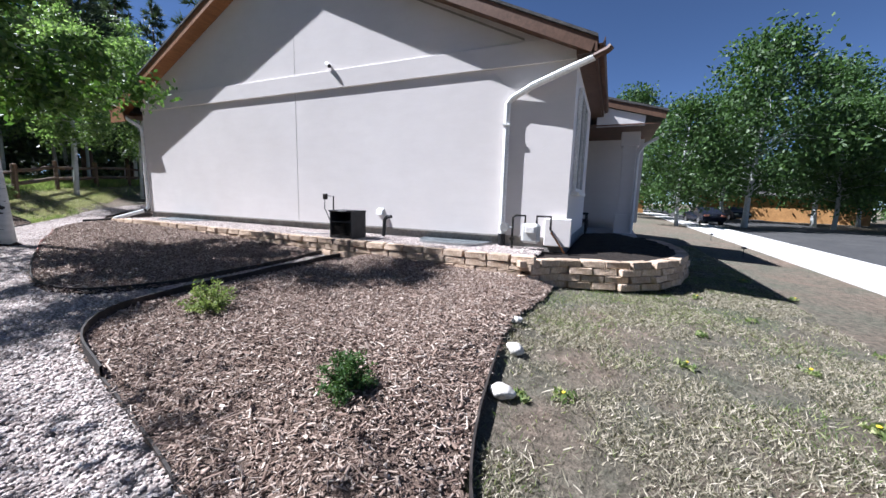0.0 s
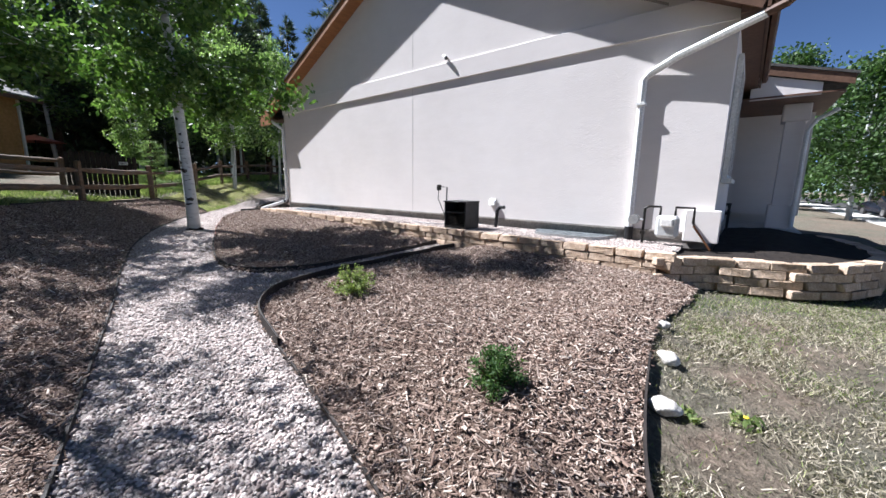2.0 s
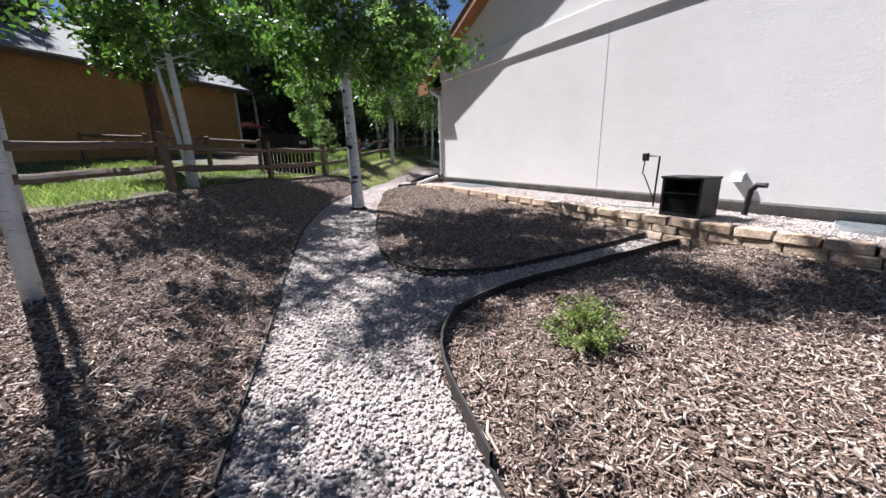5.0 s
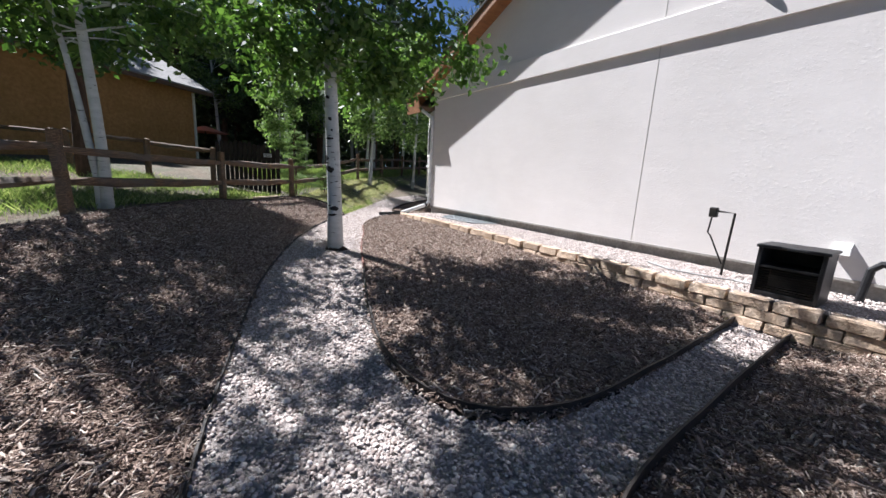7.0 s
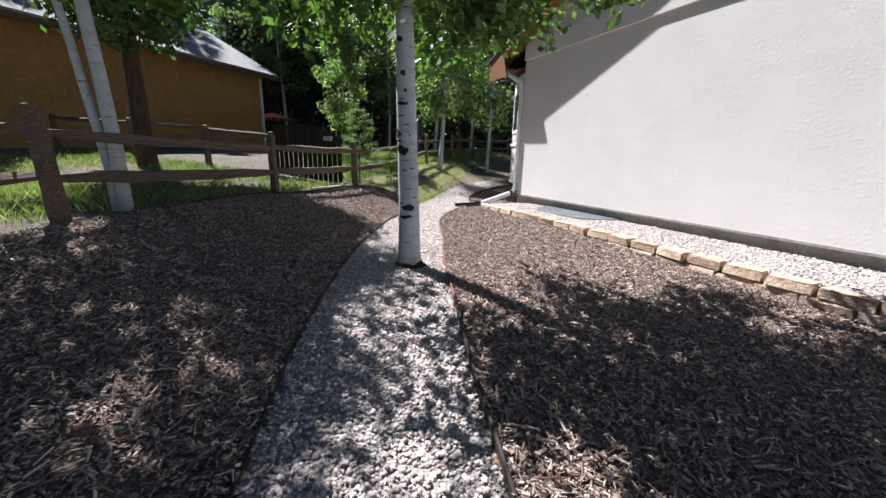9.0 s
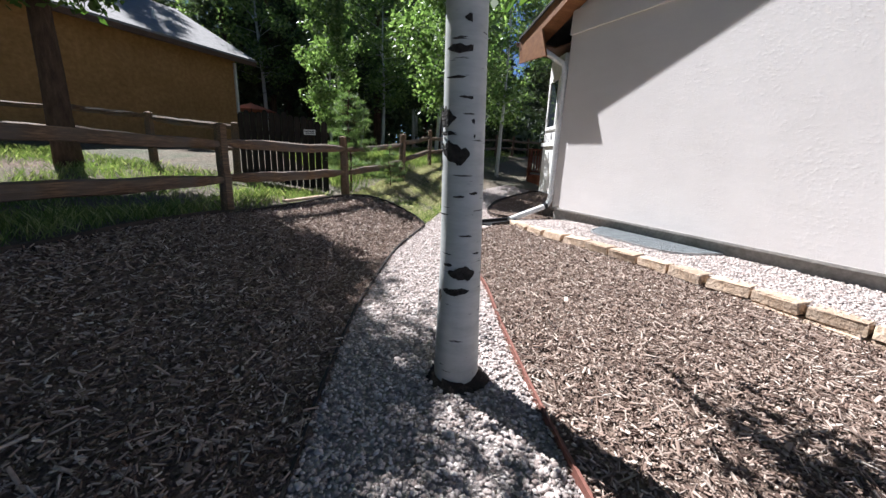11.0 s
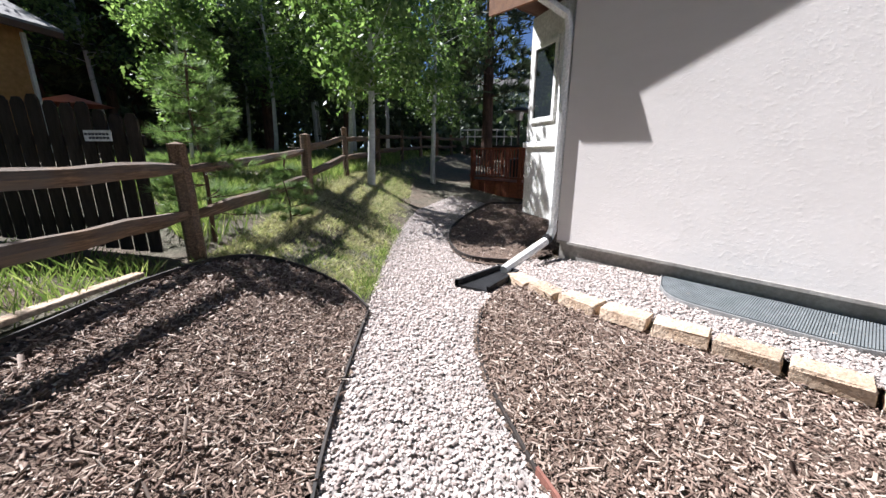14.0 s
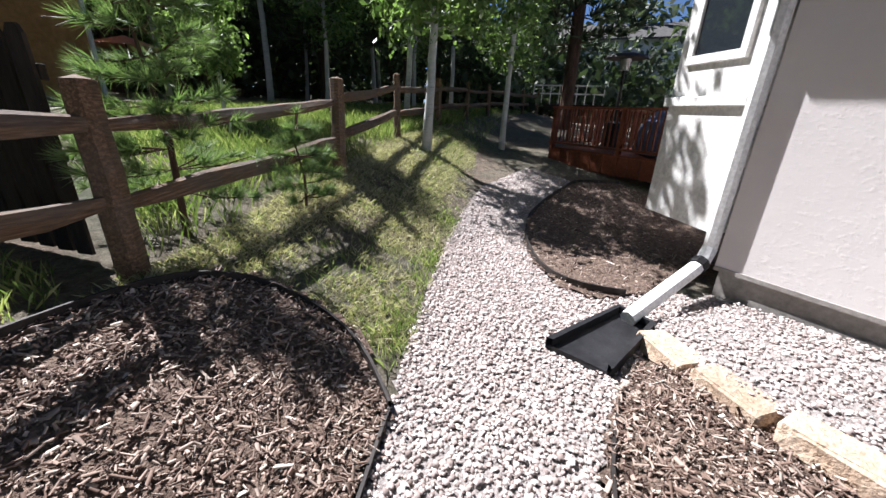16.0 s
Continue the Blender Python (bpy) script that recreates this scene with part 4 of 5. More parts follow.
deck = thing("deck", "raised red-stained timber deck with a baluster railing", "deck", (3.7, 0.35, 0.06))
part("floor", box(0, 5, 0, 5, 0.32, 0.37), M["red_wood"], deck)
for i in range(17):
    part("skirt_board", box(0.0 + i * 0.295, 0.275 + i * 0.295, 5.005, 5.03, -0.05, 0.33), M["red_wood"], deck)
for i in range(17):
    part("skirt_board", box(-0.03, -0.005, 0.0 + i * 0.295, 0.275 + i * 0.295, -0.05, 0.33), M["red_wood"], deck)
for i in range(4):
    part("railing_post", box(-0.04 + i * 1.6, 0.05 + i * 1.6, 4.96, 5.05, 0.0, 1.3), M["red_wood"], deck)
for i in range(0, 3):
    part("railing_post", box(-0.05, 0.04, -0.04 + i * 1.6, 0.05 + i * 1.6, 0.0, 1.3), M["red_wood"], deck)
for z in (0.46, 1.25):
    part("handrail", box(-0.08, 5, 4.951, 5.07, z, z + 0.045), M["red_wood"], deck)
    part("handrail", box(-0.07, 0.05, 0.0, 4.95, z, z + 0.045), M["red_wood"], deck)
for i in range(40):
    part("baluster", box(0.1 + i * 0.12, 0.13 + i * 0.12, 4.99, 5.02, 0.505, 1.25), M["red_wood"], deck)
    if i < 38:
        part("baluster", box(-0.02, 0.01, 0.1 + i * 0.12, 0.13 + i * 0.12, 0.505, 1.25), M["red_wood"], deck)
tp = thing("covered_furniture", "blue and grey tarpaulin over furniture on the deck", "tarpaulin", (4.75, 2.9, 0.43))
bm = bmesh.new()
bmesh.ops.create_icosphere(bm, subdivisions=3, radius=1.0)
for v in bm.verts:
    f = 1 + 0.10 * math.sin(7 * math.atan2(v.co.y, v.co.x)) * (1 - max(0, v.co.z))
    v.co = Vector((v.co.x * 0.9 * f, v.co.y * 0.8 * f, max(0, (v.co.z + 0.35)) * 0.8))
part("cover", bm, M["tarp"], tp, smooth=True)
ht = thing("patio_heater", "mushroom-shaped black patio heater on the deck", "patio heater", (4.75, 4.5, 0.43))
part("base", tube([(0, 0, 0), (0, 0, 0.6), (0, 0, 0.65)], [0.22, 0.22, 0.05], 12), M["iron"], ht)
part("pole", tube([(0, 0, 0.6), (0, 0, 1.85)], 0.035, 8), M["iron"], ht)
part("burner", tube([(0, 0, 1.72), (0, 0, 1.95)], [0.09, 0.12], 12), M["grey_metal"], ht)
part("hood", tube([(0, 0, 1.96), (0, 0, 2.02), (0, 0, 2.1)], [0.46, 0.40, 0.06], 16), M["iron"], ht)


def far_house(at, rz, w, d, h, wall_m, label, n_win):
    hs = thing("far_house", label, "house", at, rz)
    part("wall", box(-w / 2, w / 2, -d / 2, d / 2, -0.5, h), wall_m, hs)
    part("roof", prism([(-d / 2 - 0.6, h - 0.2), (0, h + d * 0.22), (d / 2 + 0.6, h - 0.2), (d / 2 + 0.6, h - 0.35), (0, h + d * 0.22 - 0.2), (-d / 2 - 0.6, h - 0.35)], 0, -w / 2 - 0.5, w / 2 + 0.5), M["shingle"], hs)
    for i in range(n_win):
        x = -w / 2 + (i + 0.5) * w / n_win
        part("window", box(x - 0.6, x + 0.6, -d / 2 - 0.06, -d / 2 - 0.003, 1.2, 2.5), M["trim"], hs)
        part("pane", box(x - 0.5, x + 0.5, -d / 2 - 0.075, -d / 2 - 0.062, 1.3, 2.4), M["glass"], hs)
    return hs


far_house((34, 26, 1.6), -53, 12, 8, 6.6, M["trim"], "pale two-storey house far behind the trees", 3)
far_house((-12, 52, 2.0), -10, 12, 8, 3.2, M["tan"], "tan house deep in the trees", 3)
far_house((52, -33, -1.2), 75, 15, 9, 3.3, M["tan"], "stone-faced house across the street", 4)
far_house((62, -12, -1.0), 90, 14, 9, 3.4, M["tan"], "tan house beyond the street trees", 3)
pk = thing("white_railing", "white balcony railing far behind the trees", "railing", (15.2, 15.2, 1.75), -49)
pk.scale = (0.5, 1, 1)
for z in (0.55, 1.0):
    part("rail", box(-4, 4, -0.04, 0.04, z, z + 0.08), M["trim"], pk)
for i in range(9):
    part("post", box(-4.05 + i, -3.95 + i, -0.05, 0.05, 0.0, 1.1), M["trim"], pk)
part("deck_floor", box(-4.2, 4.2, -0.1, 2.4, -0.25, 0.0), M["grey_wood"], pk)
for x in (-4, 0, 4):
    part("support", box(x - 0.1, x + 0.1, 0.0, 0.2, -1.2, -0.25), M["grey_wood"], pk)


def car(at, rz, paint, label):
    c = thing("parked_car", label, "car", at, rz)
    prof = [(-2.2, 0.3), (-2.25, 0.7), (-2.1, 0.92), (-1.4, 1.0), (-0.75, 1.38), (0.2, 1.45), (0.95, 1.05), (1.9, 0.9), (2.2, 0.65), (2.2, 0.3)]
    b = prism([(x, z) for x, z in prof], 1, -0.85, 0.85)
    for v in b.verts:
        if v.co.z > 1.02:
            v.co.y *= 0.82
    bmesh.ops.bevel(b, geom=list(b.edges), offset=0.05, segments=2, affect="EDGES")
    part("body", b, paint, c, smooth=False)
    for s in (-1, 1):
        g = prism([(-1.25, 1.03), (-0.7, 1.33), (0.15, 1.39), (0.72, 1.06)], 1, 0.0, 0.02)
        o = part("side_window", g, M["glass"], c)
        o.matrix_basis = pose(0, s * 0.80 - 0.01, 0.0)
        for x in (-1.4, 1.35):
            wl = part("wheel", tube([(x, s * 0.72, 0.32), (x, s * 0.88, 0.32)], 0.33, 20), M["tyre"], c)
            part("rim", tube([(x, s * 0.86, 0.32), (x, s * 0.9, 0.32)], 0.21, 14), M["rim"], wl)
    for s in (-0.6, 0.6):
        part("headlight", box(2.08, 2.2, s - 0.18, s + 0.18, 0.62, 0.76, 0.02), M["pipe"], c)
        part("tail_light", box(-2.27, -2.2, s - 0.18, s + 0.18, 0.7, 0.84, 0.02), M["red_roof"], c)
    return c


car((31.5, -21.9, -1.0), 10, M["carpaint"], "dark blue saloon car parked beside the street")
car((44, -27, -1.0), 190, M["black"], "black car parked far along the street")
for x, y in ((7.6, -18.6), (13.5, -18.9)):
    gl = thing("path_light", "small black path light in the front lawn", "path light", (x, y, land1(x, y)))
    part("stake", tube([(0, 0, -0.05), (0, 0, 0.28)], 0.012, 6), M["black"], gl)
    part("hood", tube([(0, 0, 0.26), (0, 0, 0.30), (0, 0, 0.33)], [0.085, 0.07, 0.02], 10), M["black"], gl)


# ---- trees ----
def leaves(rng, centres, spread, per, size, flat=0.5, squash=0.8, low=-9.0):
    """Many small four-cornered leaves scattered round centres, as arrays."""
    centres = np.asarray(centres, float).reshape(-1, 3)
    n = len(centres) * per
    c = np.repeat(centres, per, 0) + np.clip(rng.normal(0, 1, (n, 3)), -2, 2) * np.array([spread, spread, spread * squash])
    c = c[c[:, 2] > low + rng.normal(0, 0.16, len(c))]
    n = len(c)
    d = rng.normal(0, 1, (n, 3))
    d /= np.linalg.norm(d, axis=1)[:, None]
    u = np.cross(d, rng.normal(0, 1, (n, 3)))
    u /= np.linalg.norm(u, axis=1)[:, None]
    s = size * rng.uniform(0.65, 1.3, n)[:, None]
    w = np.cross(d, u)
    v = np.stack([c - u * s, c + w * s * flat - u * s * 0.1, c + u * s, c - w * s * flat - u * s * 0.1], 1).reshape(-1, 3)
    return v, np.arange(n * 4).reshape(-1, 4)


def spray(rng, tips, ways, per, length, width):
    """Thin needle blades fanned round twig tips, as arrays of triangles."""
    tips, ways = np.asarray(tips, float), np.asarray(ways, float)
    n = len(tips) * per
    c = np.repeat(tips, per, 0)
    w = np.repeat(ways, per, 0) + rng.normal(0, 0.55, (n, 3))
    w /= np.linalg.norm(w, axis=1)[:, None]
    l = length * rng.uniform(0.7, 1.25, n)[:, None]
    s = np.cross(w, rng.normal(0, 1, (n, 3)))
    s *= width / np.linalg.norm(s, axis=1)[:, None]
    v = np.stack([c - s, c + s, c + w * l], 1).reshape(-1, 3)
    return v, np.arange(n * 3).reshape(-1, 3)


def trunk_points(rng, h, lean, wob):
    pts = []
    for i in range(13):
        k = i / 12
        pts.append(Vector((lean[0] * h * k + wob * math.sin(k * 5 + rng.uniform(0, 0.6)), lean[1] * h * k + wob * math.cos(k * 4 + rng.uniform(0, 0.6)) - wob, h * k)))
    return pts


def aspen_parts(seed, h, r, base, width, n_clumps, per, leaf_size, leaf_mat, lean=(0, 0), wob=0.06, drop=(), clump=0.13):
    """Trunk, limb and crown meshes for one aspen."""
    rng = random.Random(seed)
    nr = np.random.RandomState(seed)
    pts = trunk_points(rng, h, lean, wob)
    pts[0] = Vector((0, 0, -0.3))
    rad = [r * (1.18 if i == 0 else 1.0) * (1 - 0.85 * (i / 12) ** 1.1) for i in range(13)]
    bm = tube(pts, rad, 28 if drop else 12)
    tr = bpy.data.meshes.new("trunk")
    bm.to_mesh(tr)
    bm.free()
    tr.materials.append(M["bark"])
    tr.polygons.foreach_set("use_smooth", np.ones(len(tr.polygons), dtype=bool))
    bm = bmesh.new()
    centres = []
    for i in range(n_clumps):
        k = base / h + (1 - base / h) * (i + rng.uniform(0, 0.9)) / n_clumps
        k = min(k, 0.985)
        p = pts[int(k * 12)].lerp(pts[min(12, int(k * 12) + 1)], k * 12 % 1)
        a = rng.uniform(0, 2 * math.pi)
        prof = math.sin(math.pi * min(1, (k - base / h) / (1 - base / h) * 0.85 + 0.14)) ** 0.7
        reach = width * prof * rng.uniform(0.55, 1.1)
        mid = p + Vector((math.cos(a) * reach * 0.5, math.sin(a) * reach * 0.5, reach * rng.uniform(0.05, 0.3)))
        tip = p + Vector((math.cos(a) * reach, math.sin(a) * reach, reach * rng.uniform(-0.1, 0.45)))
        tube([p, mid, tip], [max(0.012, r * 0.28 * (1 - k)), 0.012, 0.004], 5, False, bm)
        for q in range(3):
            centres.append(mid.lerp(tip, rng.uniform(0.0, 1.15)) + Vector([rng.uniform(-1, 1) * width * 0.13 for _ in range(3)]))
    for p, tip in drop:
        p, tip = Vector(p), Vector(tip)
        mid = p.lerp(tip, 0.55) + Vector((0, 0, 0.18))
        tube([p, mid, tip], [0.02, 0.012, 0.004], 5, False, bm)
        for q in range(8):
            centres.append(p.lerp(tip, rng.uniform(0.35, 1.1)) + Vector([rng.uniform(-0.25, 0.25) for _ in range(3)]))
    li = bpy.data.meshes.new("limb")
    bm.to_mesh(li)
    bm.free()
    li.materials.append(M["bark"])
    v, f = leaves(nr, centres, width * clump, per, leaf_size, low=2.35 if drop else -9.0)
    return tr, li, mesh("crown", v, f, leaf_mat)


def plant_aspen(parts, at, rz, label, scale=1.0, group="aspens"):
    x, y = at
    t = thing("aspen_tree", label, "tree", (x, y, land1(x, y)), rz, group)
    t.scale = (scale,) * 3
    for name, me in zip(("trunk", "limb", "crown"), parts):
        ob = part(name, me, None, t)
        if name != "trunk":
            tagged(ob, kind="stuff")
    return t


# the aspen beside the path, with black eye scars up its trunk
LOW = [((0, 0, 3.0), (-0.9, 0.35, 2.8)), ((0, 0, 3.2), (-0.55, -0.5, 2.95)), ((0, 0, 3.4), (-1.25, 0.1, 3.4)), ((0, 0, 3.0), (0.5, 0.8, 2.75)), ((0, 0, 3.3), (0.9, 0.2, 3.05)), ((0, 0, 3.1), (1.25, -0.3, 2.85)), ((0, 0, 3.4), (1.7, 0.15, 3.1)), ((0, 0, 3.5), (1.9, -0.6, 3.2)), ((0, 0, 3.7), (2.1, -0.9, 3.5)), ((0, 0, 3.6), (0.3, -1.0, 3.4)), ((0, 0, 3.8), (-1.0, -0.7, 3.8))]
HIGH = [((0, 0.1, 5.2), (-1.7, 0.0, 6.2)), ((0, 0.1, 5.8), (-1.3, -0.5, 6.9)), ((0, 0.1, 5.4), (-1.2, 0.7, 6.6)), ((0, 0.1, 5.0), (-0.5, -0.9, 6.2)), ((0, 0.1, 5.3), (0.5, -0.9, 6.4)), ((0, 0.1, 4.6), (1.5, -0.2, 5.6)), ((0, 0.1, 4.8), (1.3, 0.7, 5.4)), ((0, 0.1, 4.5), (0.6, 0.4, 4.9)), ((0, 0.1, 4.7), (-1.5, -0.2, 5.5)), ((0, 0.1, 4.4), (-0.9, -0.5, 5.1)), ((0, 0.1, 5.0), (-2.1, 0.3, 5.6)), ((0, 0.1, 5.2), (-1.9, -0.6, 5.9)), ((0, 0.1, 5.6), (-2.2, -0.2, 6.3)), ((0, 0.1, 6.0), (-1.6, 0.5, 7.2))]
near = aspen_parts(11, 9.5, 0.125, 4.4, 1.9, 46, 62, 0.075, M["leaf_near"], (-0.035, 0.0), 0.012, drop=LOW + HIGH, clump=0.11)
tree = plant_aspen(near, (-4.57, -4.13), 0, "white-barked aspen with black scars rising from the gravel path")


def scar(z, ang, w, h, lift=0.002):
    """An eye-shaped dark patch that follows the trunk's round."""
    bm = bmesh.new()
    n = 30
    k = z / 9.5
    rr = 0.125 * (1 - 0.85 * k ** 1.1) + lift
    cx, cy = -0.035 * z + 0.004, -0.003
    rows = []
    rng = random.Random(int(z * 100))
    p1, p2, p3 = rng.uniform(0, 6), rng.uniform(0, 6), rng.uniform(0, 6)
    for i in range(n + 1):
        u = 2 * i / n - 1
        body = h * max(0.03, 1 - abs(u) ** rng.choice((2.3, 2.5, 2.7)))
        lo = body * (0.62 + 0.10 * math.sin(3.1 * u + p1) + 0.05 * math.sin(9 * u + p2) + rng.uniform(-0.04, 0.04))
        hi = body * (0.38 + 0.12 * math.sin(4.3 * u + p3) + 0.06 * math.sin(11 * u + p1) + rng.uniform(-0.05, 0.05))
        a = ang + u * w / rr
        r = rr - (0.006 if abs(u) == 1 else 0)
        mid = z + 0.12 * h * u * math.sin(p2)
        rows.append([bm.verts.new((cx + math.cos(a) * r, cy + math.sin(a) * r, mid - lo)), bm.verts.new((cx + math.cos(a) * r, cy + math.sin(a) * r, mid + hi))])
    for a, b in zip(rows, rows[1:]):
        bm.faces.new((a[0], b[0], b[1], a[1]))
    return part("bark_scar", bm, M["scar"], tree, "black eye-shaped scar in the bark")


for z, a, w, h in ((1.56, -170, 0.065, 0.085), (1.48, -168, 0.062, 0.022), (1.39, -141, 0.088, 0.10), (1.67, -76, 0.026, 0.055), (1.65, -106, 0.05, 0.014), (1.74, -141, 0.055, 0.014), (1.34, 149, 0.025, 0.09), (1.43, 158, 0.03, 0.05), (1.60, 150, 0.03, 0.07), (1.16, -126, 0.034, 0.012), (1.18, -84, 0.03, 0.016), (0.95, -105, 0.04, 0.011), (0.74, -113, 0.085, 0.078), (0.63, -130, 0.085, 0.042), (0.59, 175, 0.024, 0.08), (1.06, -173, 0.039, 0.009), (0.78, -153, 0.029, 0.02), (1.54, -90, 0.015, 0.02), (1.47, -84, 0.012, 0.022), (1.87, -126, 0.085, 0.036), (0.43, -125, 0.05, 0.03), (0.36, -156, 0.026, 0.12), (0.27, -72, 0.024, 0.035), (0.19, -139, 0.045, 0.05), (2.0, -95, 0.05, 0.04), (2.18, -112, 0.05, 0.055), (2.5, -130, 0.05, 0.05), (0.85, -70, 0.03, 0.01)):
    scar(z, radians(a), w, h)
bm = bmesh.new()
bmesh.ops.create_cone(bm, segments=18, radius1=0.21, radius2=0.115, depth=0.07, cap_ends=False, matrix=Matrix.Translation((-4.57, -4.13, land1(-4.57, -4.13) + 0.04)))
for v in bm.verts:
    v.co += Vector((random.uniform(-0.02, 0.02), random.uniform(-0.02, 0.02), random.uniform(-0.012, 0.012)))
tagged(part("root_collar_soil", bm, M["dark_soil"], smooth=True), "small dark soil mound round the aspen's base", "soil")

A = [aspen_parts(21, 9.0, 0.10, 2.6, 1.9, 50, 46, 0.085, M["leaf_backlit"], (0.02, -0.01), 0.10),
     aspen_parts(22, 10.5, 0.11, 3.4, 2.1, 56, 46, 0.09, M["leaf_backlit"], (-0.03, 0.02), 0.12),
     aspen_parts(23, 8.0, 0.085, 2.2, 1.7, 48, 46, 0.085, M["leaf_backlit"], (0.03, 0.02), 0.10)]
# the first row of four stands out of view, added only to shade the beds
for i, (x, y, rz, s, lab) in enumerate([
        (-14.5, -10.0, 80, 1.0, ""), (-18, -8, 33, 1.1, ""), (-13.0, -13.8, 210, 0.9, ""), (-17, -14, 99, 1.1, ""),
        (1.3, 8.6, 45, 0.85, ""), (0.2, 12.6, 310, 0.95, ""), (3.2, 11.8, 70, 0.9, ""), (-1.0, 16.8, 10, 1.15, ""), (4.0, 17.5, 150, 1.1, ""), (-4.6, 19.5, 270, 1.2, ""), (1.6, 22.0, 20, 1.2, ""), (7.5, 16.0, 250, 1.0, ""), (6.6, 23.5, 90, 1.2, ""), (-7.5, 24.5, 60, 1.3, ""), (11, 25, 12, 1.2, ""), (-2.9, 26, 0, 1.3, ""), (16, 20, 77, 1.1, ""), (-0.4, 33, 40, 1.4, ""), (8, 33, 140, 1.4, "")]):
    plant_aspen(A[(i * 2 + (i // 3)) % 3], (x, y), rz, lab or "slender aspen of the grove, some added out of view for shade", s)

# the aspen on the berm: a broad bright crown that starts low
BERM = aspen_parts(26, 6.2, 0.09, 2.0, 1.7, 66, 50, 0.075, M["leaf_backlit"], (0.04, 0.02), 0.05, clump=0.12)
plant_aspen(BERM, (0.02, 5.1), 10, "aspen with a broad bright crown on the berm beside the fence")
plant_aspen(A[2], (2.9, 6.3), 45, "slim aspen between the berm and the timber deck", 0.9)
YOUNG = aspen_parts(27, 5.6, 0.045, 0.9, 0.95, 60, 60, 0.06, M["leaf_backlit"], (0.01, 0.01), 0.05, clump=0.15)
plant_aspen(YOUNG, (-3.15, 7.9), 0, "young bushy aspen leafy almost to the ground")

# slim aspens in the shaded mulch bed, with thin high crowns
SLIM = aspen_parts(24, 8.5, 0.066, 3.0, 1.3, 16, 20, 0.072, M["leaf_near"], (0.012, 0.0), 0.05, clump=0.14)
plant_aspen(SLIM, (-8.62, -8.05), 0, "slim grey-barked aspen in the shaded mulch bed")
SLIM2 = aspen_parts(28, 8.0, 0.075, 2.7, 1.4, 14, 20, 0.078, M["leaf_near"], (0.03, 0.0), 0.06, clump=0.14)
plant_aspen(SLIM2, (-9.6, -5.1), 90, "slim grey-barked aspen beside the rail fence")

# forked aspen behind the fence: broad leafy limbs hang in front of the tan house
FORK = aspen_parts(25, 9.0, 0.078, 2.3, 1.4, 36, 34, 0.075, M["leaf_near"], (-0.04, 0.01), 0.06, clump=0.11,
                   drop=[((0, 0, 2.6), (1.5, 1.7, 3.3)), ((0, 0, 3.0), (2.1, 1.8, 3.6)), ((0, 0, 2.9), (1.6, 2.4, 4.0)), ((0, 0, 3.2), (2.1, 1.2, 3.9)), ((0, 0, 3.2), (1.1, 0.5, 4.3))])
FORK2 = aspen_parts(29, 5.6, 0.055, 2.3, 1.6, 30, 40, 0.075, M["leaf_near"], (-0.10, 0.03), 0.05, clump=0.11)
plant_aspen(FORK, (-7.72, -2.45), 0, "forked aspen behind the rail fence with hanging leafy limbs")
plant_aspen(FORK2, (-7.80, -2.42), 0, "thinner stem of the forked aspen behind the fence")

# broad dark-trunked tree that shades the fence and the bed below it
SHADE = aspen_parts(61, 10.6, 0.22, 3.3, 2.0, 105, 90, 0.10, M["leaf_near"], (0.0, 0.0), 0.08)
for me in SHADE[:2]:
    me.materials[0] = M["dark_bark"]
plant_aspen(SHADE, (-9.0, 4.5), 140, "tall leafy tree with a dark bare lower trunk", 1.0, "").name = "shade_tree"

# street trees: fuller crowns
BIG = [aspen_parts(31, 13.5, 0.20, 2.6, 4.6, 90, 46, 0.17, M["leaf"], (0.01, 0.0), 0.15), aspen_parts(32, 10.0, 0.16, 2.0, 4.0, 80, 46, 0.16, M["leaf"], (-0.02, 0.01), 0.15)]
for i, (x, y, rz, s) in enumerate([(27.5, -23.8, 0, 1.0), (24.5, -19.0, 120, 0.85), (36, -31, 60, 1.0), (31.5, -30.5, 200, 0.95), (40, -25, 20, 0.9), (43, -37, 140, 1.05), (36, -16, 260, 0.9), (50, -24, 310, 1.1), (33, -38, 90, 1.0), (45, -14, 150, 1.0), (26.5, -37, 45, 0.95)]):
    plant_aspen(BIG[i % 2], (x, y), rz, "broad leafy poplar standing along the street", s, "street trees")


